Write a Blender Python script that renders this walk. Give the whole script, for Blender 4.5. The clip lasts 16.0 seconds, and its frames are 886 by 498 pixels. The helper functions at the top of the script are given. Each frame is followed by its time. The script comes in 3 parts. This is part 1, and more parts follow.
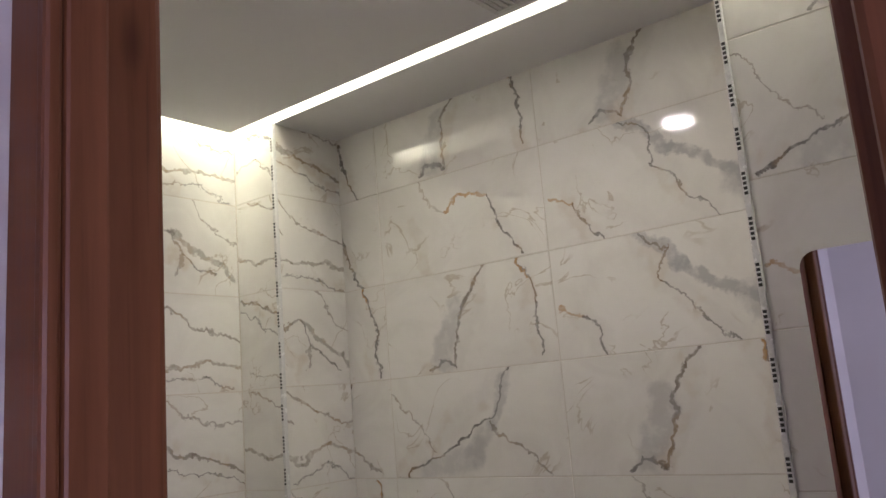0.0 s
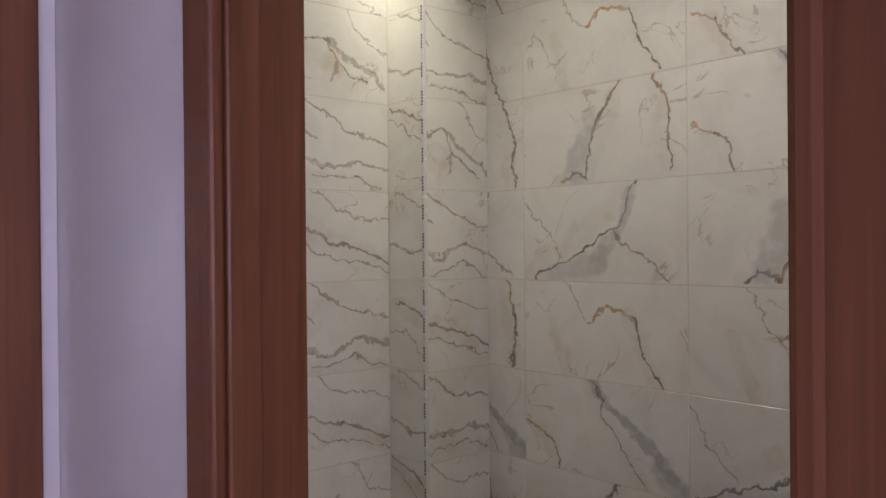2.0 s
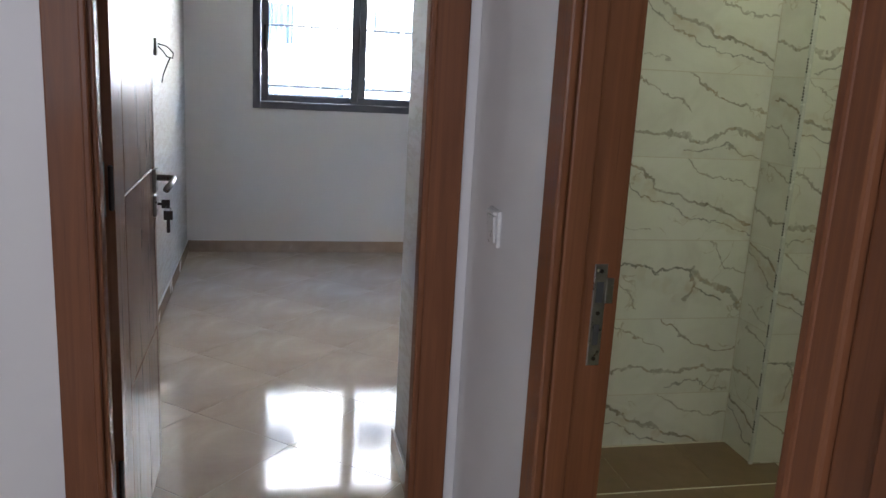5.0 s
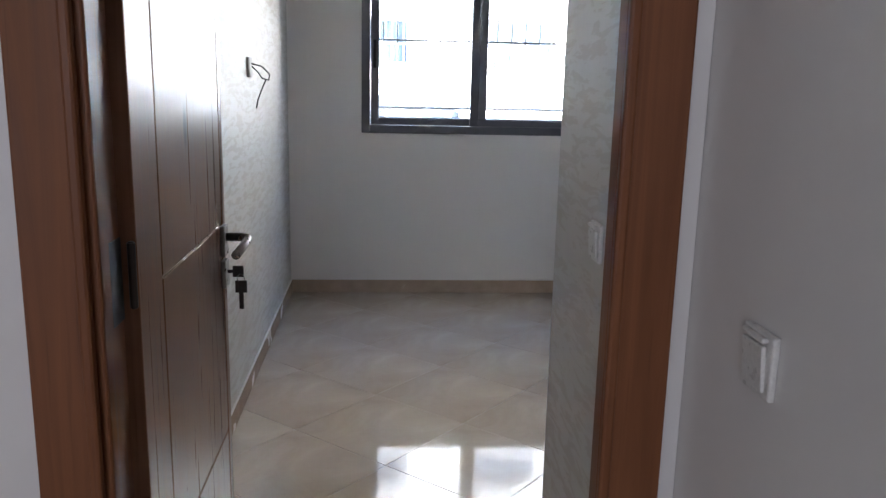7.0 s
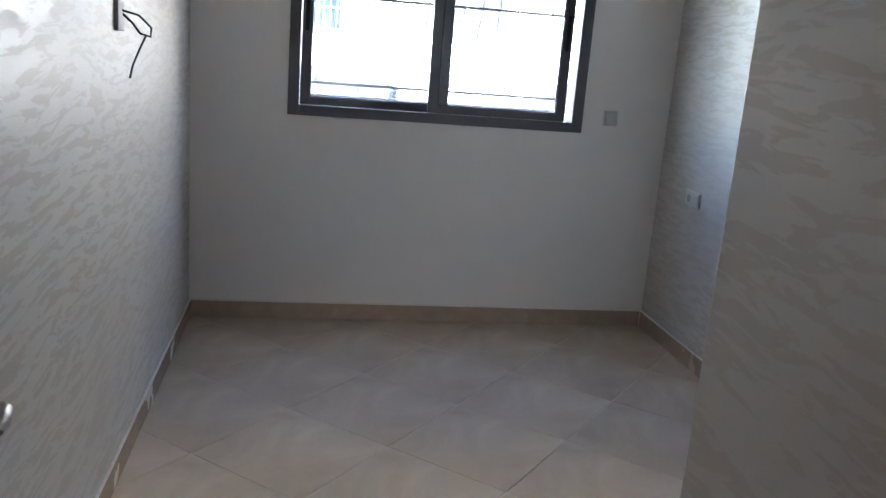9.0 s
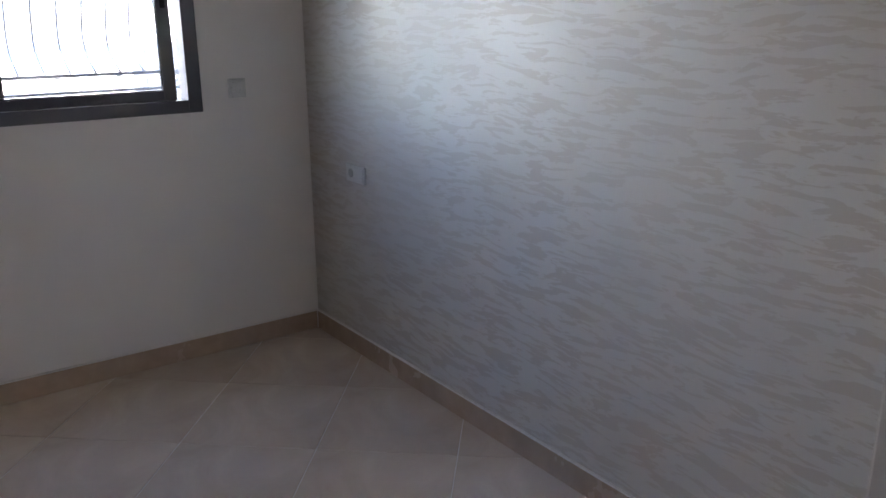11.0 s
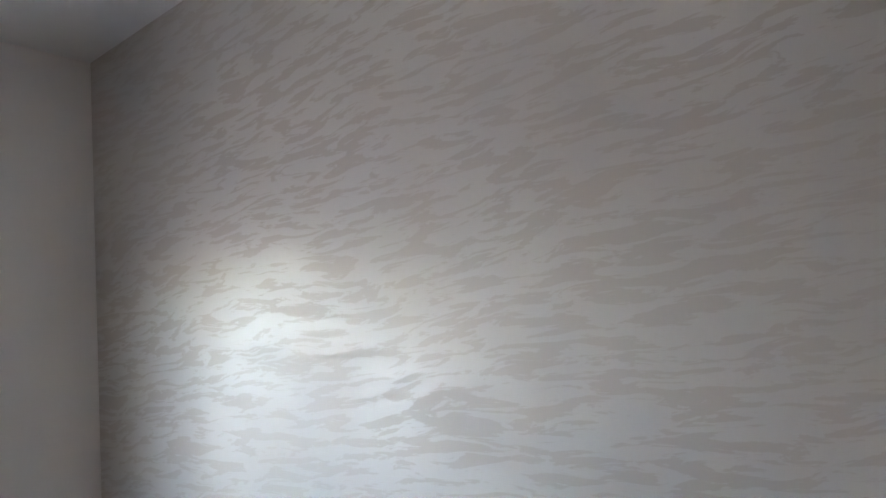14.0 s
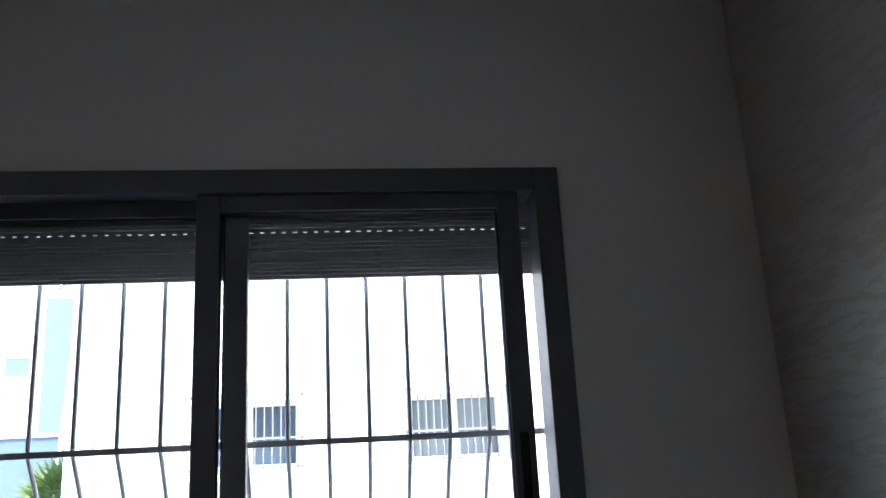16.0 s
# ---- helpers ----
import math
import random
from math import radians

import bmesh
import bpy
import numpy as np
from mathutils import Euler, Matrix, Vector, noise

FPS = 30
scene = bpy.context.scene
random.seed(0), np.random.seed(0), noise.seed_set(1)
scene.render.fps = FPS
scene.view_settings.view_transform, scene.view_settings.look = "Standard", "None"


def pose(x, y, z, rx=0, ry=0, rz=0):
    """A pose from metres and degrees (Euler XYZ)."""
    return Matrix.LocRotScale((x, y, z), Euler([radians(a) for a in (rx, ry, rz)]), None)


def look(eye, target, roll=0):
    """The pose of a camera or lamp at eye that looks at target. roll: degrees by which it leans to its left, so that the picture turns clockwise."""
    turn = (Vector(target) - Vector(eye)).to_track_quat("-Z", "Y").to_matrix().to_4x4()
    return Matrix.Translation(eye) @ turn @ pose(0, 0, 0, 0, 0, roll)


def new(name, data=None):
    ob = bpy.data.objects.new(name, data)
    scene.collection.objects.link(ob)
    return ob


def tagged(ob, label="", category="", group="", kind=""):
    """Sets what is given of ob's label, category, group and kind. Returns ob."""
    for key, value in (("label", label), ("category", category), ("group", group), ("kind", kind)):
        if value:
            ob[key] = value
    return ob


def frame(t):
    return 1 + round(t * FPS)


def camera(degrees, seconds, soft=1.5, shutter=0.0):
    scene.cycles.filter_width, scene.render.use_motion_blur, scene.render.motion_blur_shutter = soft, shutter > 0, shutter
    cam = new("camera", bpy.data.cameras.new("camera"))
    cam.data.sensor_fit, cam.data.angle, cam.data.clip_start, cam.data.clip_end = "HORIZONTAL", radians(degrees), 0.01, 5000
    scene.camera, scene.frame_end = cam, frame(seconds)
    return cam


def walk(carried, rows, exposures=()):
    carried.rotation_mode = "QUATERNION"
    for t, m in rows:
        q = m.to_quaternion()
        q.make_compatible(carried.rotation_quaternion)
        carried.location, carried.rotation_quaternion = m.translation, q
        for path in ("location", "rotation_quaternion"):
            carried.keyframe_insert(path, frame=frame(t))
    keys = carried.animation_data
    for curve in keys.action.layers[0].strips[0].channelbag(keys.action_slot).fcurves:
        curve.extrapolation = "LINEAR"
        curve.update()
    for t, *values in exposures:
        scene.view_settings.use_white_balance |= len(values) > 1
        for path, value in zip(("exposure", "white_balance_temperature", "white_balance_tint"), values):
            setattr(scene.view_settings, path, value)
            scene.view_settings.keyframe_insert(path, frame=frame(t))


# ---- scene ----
PATH = [
    (0, (0.158, 0.645, 1.524), (1.708, 1.851, 1.896), -4.7),
    (0.5, (0.158, 0.603, 1.516), (1.599, 1.942, 1.878), -5.3),
    (1, (0.145, 0.577, 1.488), (1.525, 1.989, 1.808), -4.3),
    (1.5, (0.157, 0.555, 1.459), (1.481, 2.047, 1.593), -1.5),
    (2, (0.11, 0.518, 1.429), (1.411, 2.037, 1.422), -0.5),
    (2.5, (0.122, 0.461, 1.324), (1.341, 2.031, 1.099), 1.3),
    (3, (0.112, 0.362, 1.324), (1.064, 2.103, 1.073), 1.8),
    (3.5, (0.115, 0.254, 1.312), (0.788, 2.117, 1.031), 2.8),
    (4, (0.088, 0.172, 1.301), (0.671, 2.049, 0.927), 3.4),
    (4.5, (0.036, 0.092, 1.296), (0.514, 1.982, 0.846), 3.5),
    (4.7, (0.03, 0.098, 1.297), (0.489, 1.993, 0.85), 3.4),
    (6.8, (0.065, 0.753, 1.299), (0.222, 2.705, 0.896), 1.3),
    (7, (0.058, 0.829, 1.289), (0.209, 2.78, 0.877), 1.3),
    (7.5, (0.065, 1.076, 1.294), (0.155, 3.033, 0.89), 0.4),
    (8, (0.036, 1.316, 1.275), (0.113, 3.268, 0.845), 1.0),
    (8.2, (-0.001, 1.435, 1.276), (0.091, 3.384, 0.838), 1.7),
    (10.3, (0.143, 2.439, 1.286), (1.011, 4.158, 0.748), 3.0),
    (10.5, (0.17, 2.505, 1.294), (1.087, 4.194, 0.742), 1.7),
    (11, (0.259, 2.627, 1.307), (1.38, 4.187, 0.753), -0.5),
    (11.5, (0.264, 2.731, 1.325), (1.764, 3.964, 0.844), -0.3),
    (12, (0.259, 2.822, 1.37), (1.918, 3.873, 0.993), -1.5),
    (12.5, (0.342, 2.924, 1.365), (2.028, 3.971, 1.118), -2.2),
    (13, (0.474, 3.035, 1.402), (2.068, 4.242, 1.408), -5.0),
    (13.5, (0.551, 3.18, 1.403), (2.111, 4.418, 1.586), -4.7),
    (14, (0.609, 3.341, 1.435), (2.121, 4.609, 1.758), -5.5),
    (14.5, (0.726, 3.481, 1.442), (1.921, 5.043, 1.806), -4.6),
    (15, (0.795, 3.614, 1.463), (1.674, 5.371, 1.84), -4.5),
    (15.5, (0.842, 3.826, 1.431), (1.457, 5.661, 1.934), -3.2),
    (16, (0.863, 4.044, 1.457), (1.11, 5.965, 1.958), -3.0),
]
EXPOSURES = [(0, 5.27, 6020, 45), (2, 5.35, 6020, 45), (3, 5.3, 6100, 27), (3.5, 5.2, 6250, 17), (4.5, 5.2, 6350, 11), (7, 4.95, 6450, 10), (8.2, 4.95, 6450, 10), (10.5, 4.5, 6600, 12), (11, 4.5, 6900, 17), (12, 4.67, 6900, 16), (14, 4.66, 6950, 15), (15, 3.9, 6600, 13), (15.5, 3.32, 6550, 11), (16, 2.74, 6500, 10)]
cam = camera(57.3, 16.0)
walk(cam, [(t, look(e, k, r)) for t, e, k, r in PATH], EXPOSURES)

# ---- light ----
world = bpy.data.worlds.new("sky")
scene.world = world
world.use_nodes = True
sky = world.node_tree.nodes.new("ShaderNodeTexSky")
sky.sky_type, sky.sun_disc = "NISHITA", False
sky.sun_elevation, sky.sun_rotation = radians(52), radians(140)
back = world.node_tree.nodes["Background"]
back.inputs[1].default_value = 0.15
world.node_tree.links.new(sky.outputs[0], back.inputs[0])
sun = new("sun", bpy.data.lights.new("sun", "SUN"))
sun.data.energy, sun.data.angle, sun.data.color = 2.1, radians(0.5), (1, 0.95, 0.88)
sun.matrix_world = look((4, -5, 9), (0, 0, 0))


def area_light(name, eye, target, sx, sy, watts, color):
    ob = new(name, bpy.data.lights.new(name, "AREA"))
    ob.data.shape, ob.data.size, ob.data.size_y = "RECTANGLE", sx, sy
    ob.data.energy, ob.data.color = watts, color
    ob.matrix_world = look(eye, target)
    return ob


# added fill lamp behind the walker, standing in for unseen daylight in the hall
area_light("hall_fill_light", (-1.1, -2.72, 1.55), (-0.4, 3, 1.3), 1.5, 1.4, 1.3, (0.84, 0.86, 1.0))

# ---- materials ----


class Nodes:
    """A small hand for wiring a node material."""

    def __init__(self, name):
        self.m = bpy.data.materials.new(name)
        self.m.use_nodes = True
        self.t = self.m.node_tree
        self.b = self.t.nodes["Principled BSDF"]

    def add(self, kind, **values):
        n = self.t.nodes.new("ShaderNode" + kind)
        for key, value in values.items():
            n.inputs[key].default_value = value
        return n

    def link(self, a, b):
        self.t.links.new(a, b)

    def coords(self, scale=(1, 1, 1), rot=(0, 0, 0)):
        c, m = self.add("TexCoord"), self.add("Mapping", Scale=scale, Rotation=rot)
        self.link(c.outputs["Object"], m.inputs[0])
        return m.outputs[0]

    def noise(self, vec, scale, detail=4.0, rough=0.55, distort=0.0):
        n = self.add("TexNoise", Scale=scale, Detail=detail, Roughness=rough, Distortion=distort)
        self.link(vec, n.inputs["Vector"])
        return n.outputs["Fac"]

    def ramp(self, fac, *stops):
        r = self.t.nodes.new("ShaderNodeValToRGB")
        while len(r.color_ramp.elements) < len(stops):
            r.color_ramp.elements.new(0.5)
        for e, (p, c) in zip(r.color_ramp.elements, stops):
            e.position, e.color = p, (*c, 1) if len(c) == 3 else c
        self.link(fac, r.inputs[0])
        return r.outputs[0]

    def mix(self, fac, a, b, blend="MIX"):
        n = self.t.nodes.new("ShaderNodeMix")
        n.data_type, n.blend_type = "RGBA", blend
        for sock, v in ((n.inputs[0], fac), (n.inputs[6], a), (n.inputs[7], b)):
            if isinstance(v, (int, float)):
                sock.default_value = v
            elif isinstance(v, tuple):
                sock.default_value = (*v, 1)
            else:
                self.link(v, sock)
        return n.outputs[2]

    def math(self, op, a, b=0.0, clamp=False):
        n = self.t.nodes.new("ShaderNodeMath")
        n.operation, n.use_clamp = op, clamp
        for sock, v in zip(n.inputs, (a, b)):
            if isinstance(v, (int, float)):
                sock.default_value = v
            else:
                self.link(v, sock)
        return n.outputs[0]

    def vec(self, op, a, b):
        n = self.t.nodes.new("ShaderNodeVectorMath")
        n.operation = op
        for sock, v in zip(n.inputs, (a, b)):
            if isinstance(v, tuple):
                sock.default_value = v
            else:
                self.link(v, sock)
        return n

    def span(self, v, a, b, c=0.0, d=1.0, kind="LINEAR"):
        n = self.add("MapRange")
        n.interpolation_type = kind
        self.link(v, n.inputs[0])
        for i, x in zip((1, 2, 3, 4), (a, b, c, d)):
            n.inputs[i].default_value = x
        return n.outputs[0]

    def color(self, v):
        if isinstance(v, tuple):
            self.b.inputs["Base Color"].default_value = (*v, 1)
        else:
            self.link(v, self.b.inputs["Base Color"])

    def rough(self, v):
        if isinstance(v, (int, float)):
            self.b.inputs["Roughness"].default_value = v
        else:
            self.link(v, self.b.inputs["Roughness"])

    def bump(self, h, strength=0.2, dist=0.002):
        n = self.add("Bump", Strength=strength, Distance=dist)
        self.link(h, n.inputs["Height"])
        self.link(n.outputs[0], self.b.inputs["Normal"])


def plain(name, color, rough=0.5, metal=0.0, grain=60.0, depth=0.1):
    """One colour with a faint mottling and a fine relief."""
    k = Nodes(name)
    c = k.coords()
    n = k.noise(c, grain)
    dark, light = tuple(v * 0.9 for v in color), tuple(min(1, v * 1.06) for v in color)
    k.color(k.ramp(n, (0.3, dark), (0.7, light)))
    k.rough(k.span(k.noise(c, grain * 0.3), 0.3, 0.7, rough * 0.85, min(1, rough * 1.15)))
    k.b.inputs["Metallic"].default_value = metal
    k.bump(n, depth, 0.001)
    return k.m


def wall_paint(name, color, rough):
    """Rolled emulsion: orange-peel relief, slow blotches, a few scuffs."""
    k = Nodes(name)
    c = k.coords()
    blot, peel = k.noise(c, 1.3, 5), k.noise(c, 160, 3)
    trowel = k.noise(k.coords((3, 3, 14)), 1.5, 5, 0.6, 0.6)
    base = k.ramp(blot, (0.3, tuple(v * 0.95 for v in color)), (0.7, color))
    k.color(k.mix(k.span(trowel, 0.5, 0.7, 0, 0.25), base, tuple(v * 0.965 for v in color)))
    k.rough(k.span(blot, 0.3, 0.7, rough * 0.9, rough * 1.1))
    k.bump(k.math("ADD", k.math("MULTIPLY", peel, 0.25), trowel), 0.25, 0.0012)
    return k.m


def pearl_stucco():
    """Decorative wall coat: long trowelled flakes of pearl over a matt sand ground."""
    k = Nodes("pearl_stucco")
    warp = k.noise(k.coords((1, 1, 1.4)), 1.7, 3)
    stretch = k.vec("ADD", k.coords((4.8, 4.8, 31.0)), k.vec("MULTIPLY", warp, (1.1, 1.1, 3.2)).outputs[0]).outputs[0]
    n1 = k.add("TexNoise", Scale=1.55, Detail=8.0, Roughness=0.62, Distortion=0.55)
    k.link(stretch, n1.inputs["Vector"])
    flake = k.span(n1.outputs["Fac"], 0.466, 0.500, 0, 1, "SMOOTHSTEP")
    fine = k.noise(k.coords((8, 8, 30)), 4.0, 6, 0.65)
    big = k.span(k.noise(k.coords(), 1.1, 3), 0.36, 0.58, 0.40, 1.0)
    pearl = k.math("MULTIPLY", flake, big)
    k.color(k.mix(pearl, (0.53, 0.495, 0.455), (0.615, 0.598, 0.572)))
    k.rough(k.span(k.math("ADD", pearl, k.math("MULTIPLY", fine, 0.35)), 0.1, 1.2, 0.55, 0.485))
    k.link(k.span(pearl, 0, 1, 0.17, 0.42), k.b.inputs["Metallic"])
    k.b.inputs["Specular IOR Level"].default_value = 0.6
    k.bump(k.math("ADD", k.math("MULTIPLY", pearl, 0.9), k.math("MULTIPLY", fine, 0.6)), 0.02, 0.002)
    return k.m


def varnished_wood(name, dark, light, rough, along=2, relief=0.22, sheen=0.5):
    """Stained pine under varnish: long grain, pores, knots."""
    k = Nodes(name)
    sc = [34.0, 34.0, 34.0]
    sc[along] = 1.1
    c = k.coords(tuple(sc))
    grain = k.noise(c, 1.0, 6, 0.62, 1.2)
    sp = [150.0, 150.0, 150.0]
    sp[along] = 4.0
    pore = k.noise(k.coords(tuple(sp)), 1.0, 3)
    slow = k.noise(k.coords((2.5, 2.5, 0.8)), 1.0, 3)
    v = k.add("TexVoronoi", Scale=1.0)
    kn = [5.0, 5.0, 5.0]
    kn[along] = 1.9
    k.link(k.coords(tuple(kn)), v.inputs["Vector"])
    knot = k.span(v.outputs["Distance"], 0.035, 0.10, 1, 0, "SMOOTHSTEP")
    base = k.ramp(grain, (0.25, dark), (0.55, tuple((a + b) / 2 for a, b in zip(dark, light))), (0.8, light))
    base = k.mix(k.span(slow, 0.35, 0.65, 0, 0.35), base, tuple(a * 0.6 for a in dark))
    base = k.mix(k.span(pore, 0.6, 0.75, 0, 0.35), base, tuple(a * 0.45 for a in dark))
    k.color(k.mix(k.math("MULTIPLY", knot, 0.8), base, tuple(a * 0.3 for a in dark)))
    k.rough(k.span(grain, 0.3, 0.7, rough * 0.8, rough * 1.3))
    k.b.inputs["Specular IOR Level"].default_value = sheen
    k.b.inputs["Coat Weight"].default_value = 0.08
    k.b.inputs["Coat Roughness"].default_value = 0.12
    k.bump(k.math("ADD", grain, k.math("MULTIPLY", pore, 0.5)), relief, 0.0012)
    return k.m


def floor_tile_mat():
    """Polished beige porcelain with cloudy veins, a tone of its own for each tile."""
    k = Nodes("floor_tile")
    c = k.coords()
    info = k.add("ObjectInfo")
    off = k.vec("ADD", c, k.vec("SCALE", (7.0, 3.0, 0.0), (0, 0, 0)).outputs[0]).outputs[0]
    cloud = k.noise(off, 3.2, 6, 0.6, 0.8)
    speck = k.noise(c, 190, 2)
    col = k.ramp(cloud, (0.3, (0.47, 0.37, 0.29)), (0.7, (0.60, 0.50, 0.41)))
    col = k.mix(k.span(info.outputs["Random"], 0, 1, 0.0, 0.22), col, (0.45, 0.355, 0.28))
    k.color(k.mix(k.span(speck, 0.62, 0.75, 0, 0.15), col, (0.35, 0.27, 0.2)))
    k.rough(k.span(k.noise(c, 5, 4), 0.3, 0.75, 0.05, 0.12))
    k.bump(k.noise(c, 4.0, 2), 0.04, 0.004)
    return k.m


DARK, GOLD, GREY, BROWN = (0.13, 0.12, 0.115), (0.46, 0.26, 0.10), (0.40, 0.40, 0.41), (0.225, 0.19, 0.16)


def marble(name, veins, warm=0.0):
    """Printed marble tile: each vein is a broken line from a to b in tile lengths, with width, colour and strength."""
    k = Nodes(name)
    place = k.coords()
    own = k.add("ObjectInfo").outputs["Random"]
    c = k.vec("ADD", place, k.vec("MULTIPLY", own, (7.0, 3.0, 5.0)).outputs[0]).outputs[0]
    jag = k.add("TexNoise", Scale=26.0, Detail=5.0, Roughness=0.65)
    k.link(c, jag.inputs["Vector"])
    slow = k.add("TexNoise", Scale=7.0, Detail=2.0)
    k.link(c, slow.inputs["Vector"])
    d1 = k.vec("SCALE", k.vec("SUBTRACT", jag.outputs["Color"], (0.5, 0.5, 0.5)).outputs[0], (0, 0, 0))
    d1.inputs["Scale"].default_value = 0.055
    d2 = k.vec("SCALE", k.vec("SUBTRACT", slow.outputs["Color"], (0.5, 0.5, 0.5)).outputs[0], (0, 0, 0))
    d2.inputs["Scale"].default_value = 0.09
    p = k.vec("ADD", k.vec("ADD", place, d1.outputs[0]).outputs[0], d2.outputs[0]).outputs[0]
    p = k.vec("MULTIPLY", p, (1, 0, 1)).outputs[0]
    cloud = k.noise(c, 4.0, 5, 0.6, 1.0)
    base = k.ramp(cloud, (0.3, (0.67, 0.65, 0.615)), (0.55, (0.75, 0.735, 0.70)), (0.8, (0.78, 0.765, 0.74)))
    wear = k.span(k.noise(c, 38, 3), 0.30, 0.52, 0.45, 1.0)
    rust = k.span(k.noise(c, 11, 2), 0.5, 0.6, 0, 0.4, "SMOOTHSTEP")
    for ax, az, bx, bz, width, colour, power in veins:
        a, b = Vector((ax, 0, az)), Vector((bx, 0, bz))
        ba = b - a
        pa = k.vec("SUBTRACT", p, tuple(a)).outputs[0]
        h = k.math("MULTIPLY", k.vec("DOT_PRODUCT", pa, tuple(ba / ba.length_squared)).outputs["Value"], 1.0, True)
        on = k.vec("MULTIPLY", tuple(ba), h).outputs[0]
        dist = k.vec("LENGTH", k.vec("SUBTRACT", pa, on).outputs[0], (0, 0, 0)).outputs["Value"]
        mask = k.span(dist, width * 0.4, width * 0.92, 1, 0, "SMOOTHSTEP")
        base = k.mix(k.math("MULTIPLY", k.math("MULTIPLY", mask, wear), power), base, colour if colour is GREY else k.mix(rust, colour, (0.42, 0.25, 0.10)))
    # hair veins, broken off and on
    thread = k.noise(c, 4.5, 5, 0.5, 0.9)
    hair = k.span(k.math("ABSOLUTE", k.math("SUBTRACT", thread, 0.5)), 0.002, 0.009, 1, 0, "SMOOTHSTEP")
    here = k.span(k.noise(c, 6.5, 2), 0.5, 0.62, 0, 0.45, "SMOOTHSTEP")
    base = k.mix(k.math("MULTIPLY", hair, here), base, (0.34, 0.25, 0.15))
    k.color(base)
    k.rough(k.span(cloud, 0.3, 0.7, 0.05, 0.09))
    k.bump(k.noise(c, 9, 2), 0.03, 0.003)
    return k.m


def chain(points, width, colour, power):
    width *= 0.68 if width < 0.02 else 1.0
    lines = [(*a, *b, width, colour, power) for a, b in zip(points, points[1:])]
    if colour is DARK or (colour is BROWN and width > 0.006):
        a, b = points[0], points[-1]
        lines.insert(0, (a[0] - 0.012, a[1], b[0] - 0.012, b[1], 0.045, (0.62, 0.60, 0.57), 0.35))
    return lines


TL, TH = 0.58, 0.282          # a wall tile's length and height
arch = marble("marble_arch", chain([(.16, .29), (.22, .18), (.25, .165)], .006, BROWN, .5) + chain([(.25, .165), (.32, .205), (.41, .185)], .010, GOLD, .85)
              + chain([(.41, .185), (.43, .11), (.50, .0)], .009, DARK, .85) + chain([(.12, .16), (.17, .0)], .03, (0.6, 0.56, 0.5), .35))
twin = marble("marble_twin", chain([(.37, .29), (.33, .24), (.27, .17), (.26, .02)], .011, BROWN, .9) + chain([(.26, .02), (.20, .045), (.17, .01)], .010, DARK, .8)
              + chain([(.25, .17), (.21, .04)], .045, GREY, .5) + chain([(.50, .29), (.53, .17), (.54, .02)], .009, DARK, .8) + chain([(.50, .29), (.51, .23)], .009, GOLD, .8))
broad = marble("marble_broad", chain([(.24, .29), (.35, .20), (.58, .03)], .022, GREY, .8) + chain([(.24, .29), (.31, .23), (.30, .17), (.45, .0)], .006, DARK, .7)
               + chain([(.50, .08), (.58, .0)], .05, GREY, .6) + chain([(.02, .13), (.08, .10)], .009, GOLD, .8) + chain([(.08, .10), (.15, .0)], .008, DARK, .75))
patch = marble("marble_patch", chain([(.42, .28), (.36, .18), (.32, .15), (.20, .08), (.02, .01)], .009, DARK, .9) + chain([(.40, .24), (.35, .15)], .035, GREY, .55)
               + chain([(.12, .02), (.30, .07), (.34, .12)], .05, GREY, .42) + chain([(.34, .15), (.52, .0)], .008, BROWN, .7) + chain([(.0, .26), (.14, .08)], .005, BROWN, .6))
flow_a = marble("marble_flow", chain([(.0, .27), (.12, .24), (.22, .17), (.40, .12), (.58, .06)], .011, BROWN, .8) + chain([(.0, .235), (.2, .135), (.40, .07), (.58, .02)], .006, DARK, .65)
                + chain([(.30, .28), (.42, .21), (.58, .19)], .006, BROWN, .6) + chain([(.05, .05), (.2, .03)], .005, BROWN, .5))
flow_b = marble("marble_fork", chain([(.05, .20), (.25, .17), (.36, .18), (.40, .12), (.50, .06)], .009, DARK, .75) + chain([(.36, .18), (.52, .10), (.57, .03)], .018, (0.3, 0.28, 0.25), .7)
                + chain([(.40, .12), (.37, .05)], .010, BROWN, .6) + chain([(.42, .28), (.50, .19), (.58, .16)], .006, BROWN, .6) + chain([(.0, .10), (.10, .12), (.18, .04)], .005, BROWN, .6))
flow_c = marble("marble_stream", chain([(.0, .11), (.10, .085), (.22, .10), (.34, .07), (.46, .09), (.58, .07)], .012, (0.3, 0.27, 0.23), .7) + chain([(.05, .27), (.2, .22), (.30, .16)], .007, BROWN, .65)
                + chain([(.25, .29), (.40, .2), (.58, .15)], .008, BROWN, .7) + chain([(.3, .03), (.45, .045), (.55, .01)], .006, DARK, .6))

paint_white = wall_paint("paint_white", (0.83, 0.805, 0.78), 0.5)
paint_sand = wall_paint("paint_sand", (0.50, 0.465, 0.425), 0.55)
paint_hall = wall_paint("paint_hall", (0.72, 0.715, 0.70), 0.40)
ceiling_white = wall_paint("ceiling_white", (0.80, 0.80, 0.80), 0.7)
stucco = pearl_stucco()
frame_wood = varnished_wood("frame_wood", (0.135, 0.047, 0.018), (0.28, 0.112, 0.046), 0.5, sheen=0.3)
leaf_wood = varnished_wood("leaf_wood", (0.19, 0.092, 0.052), (0.33, 0.175, 0.112), 0.30, relief=0.14, sheen=0.17)
floor_tile_m = floor_tile_mat()
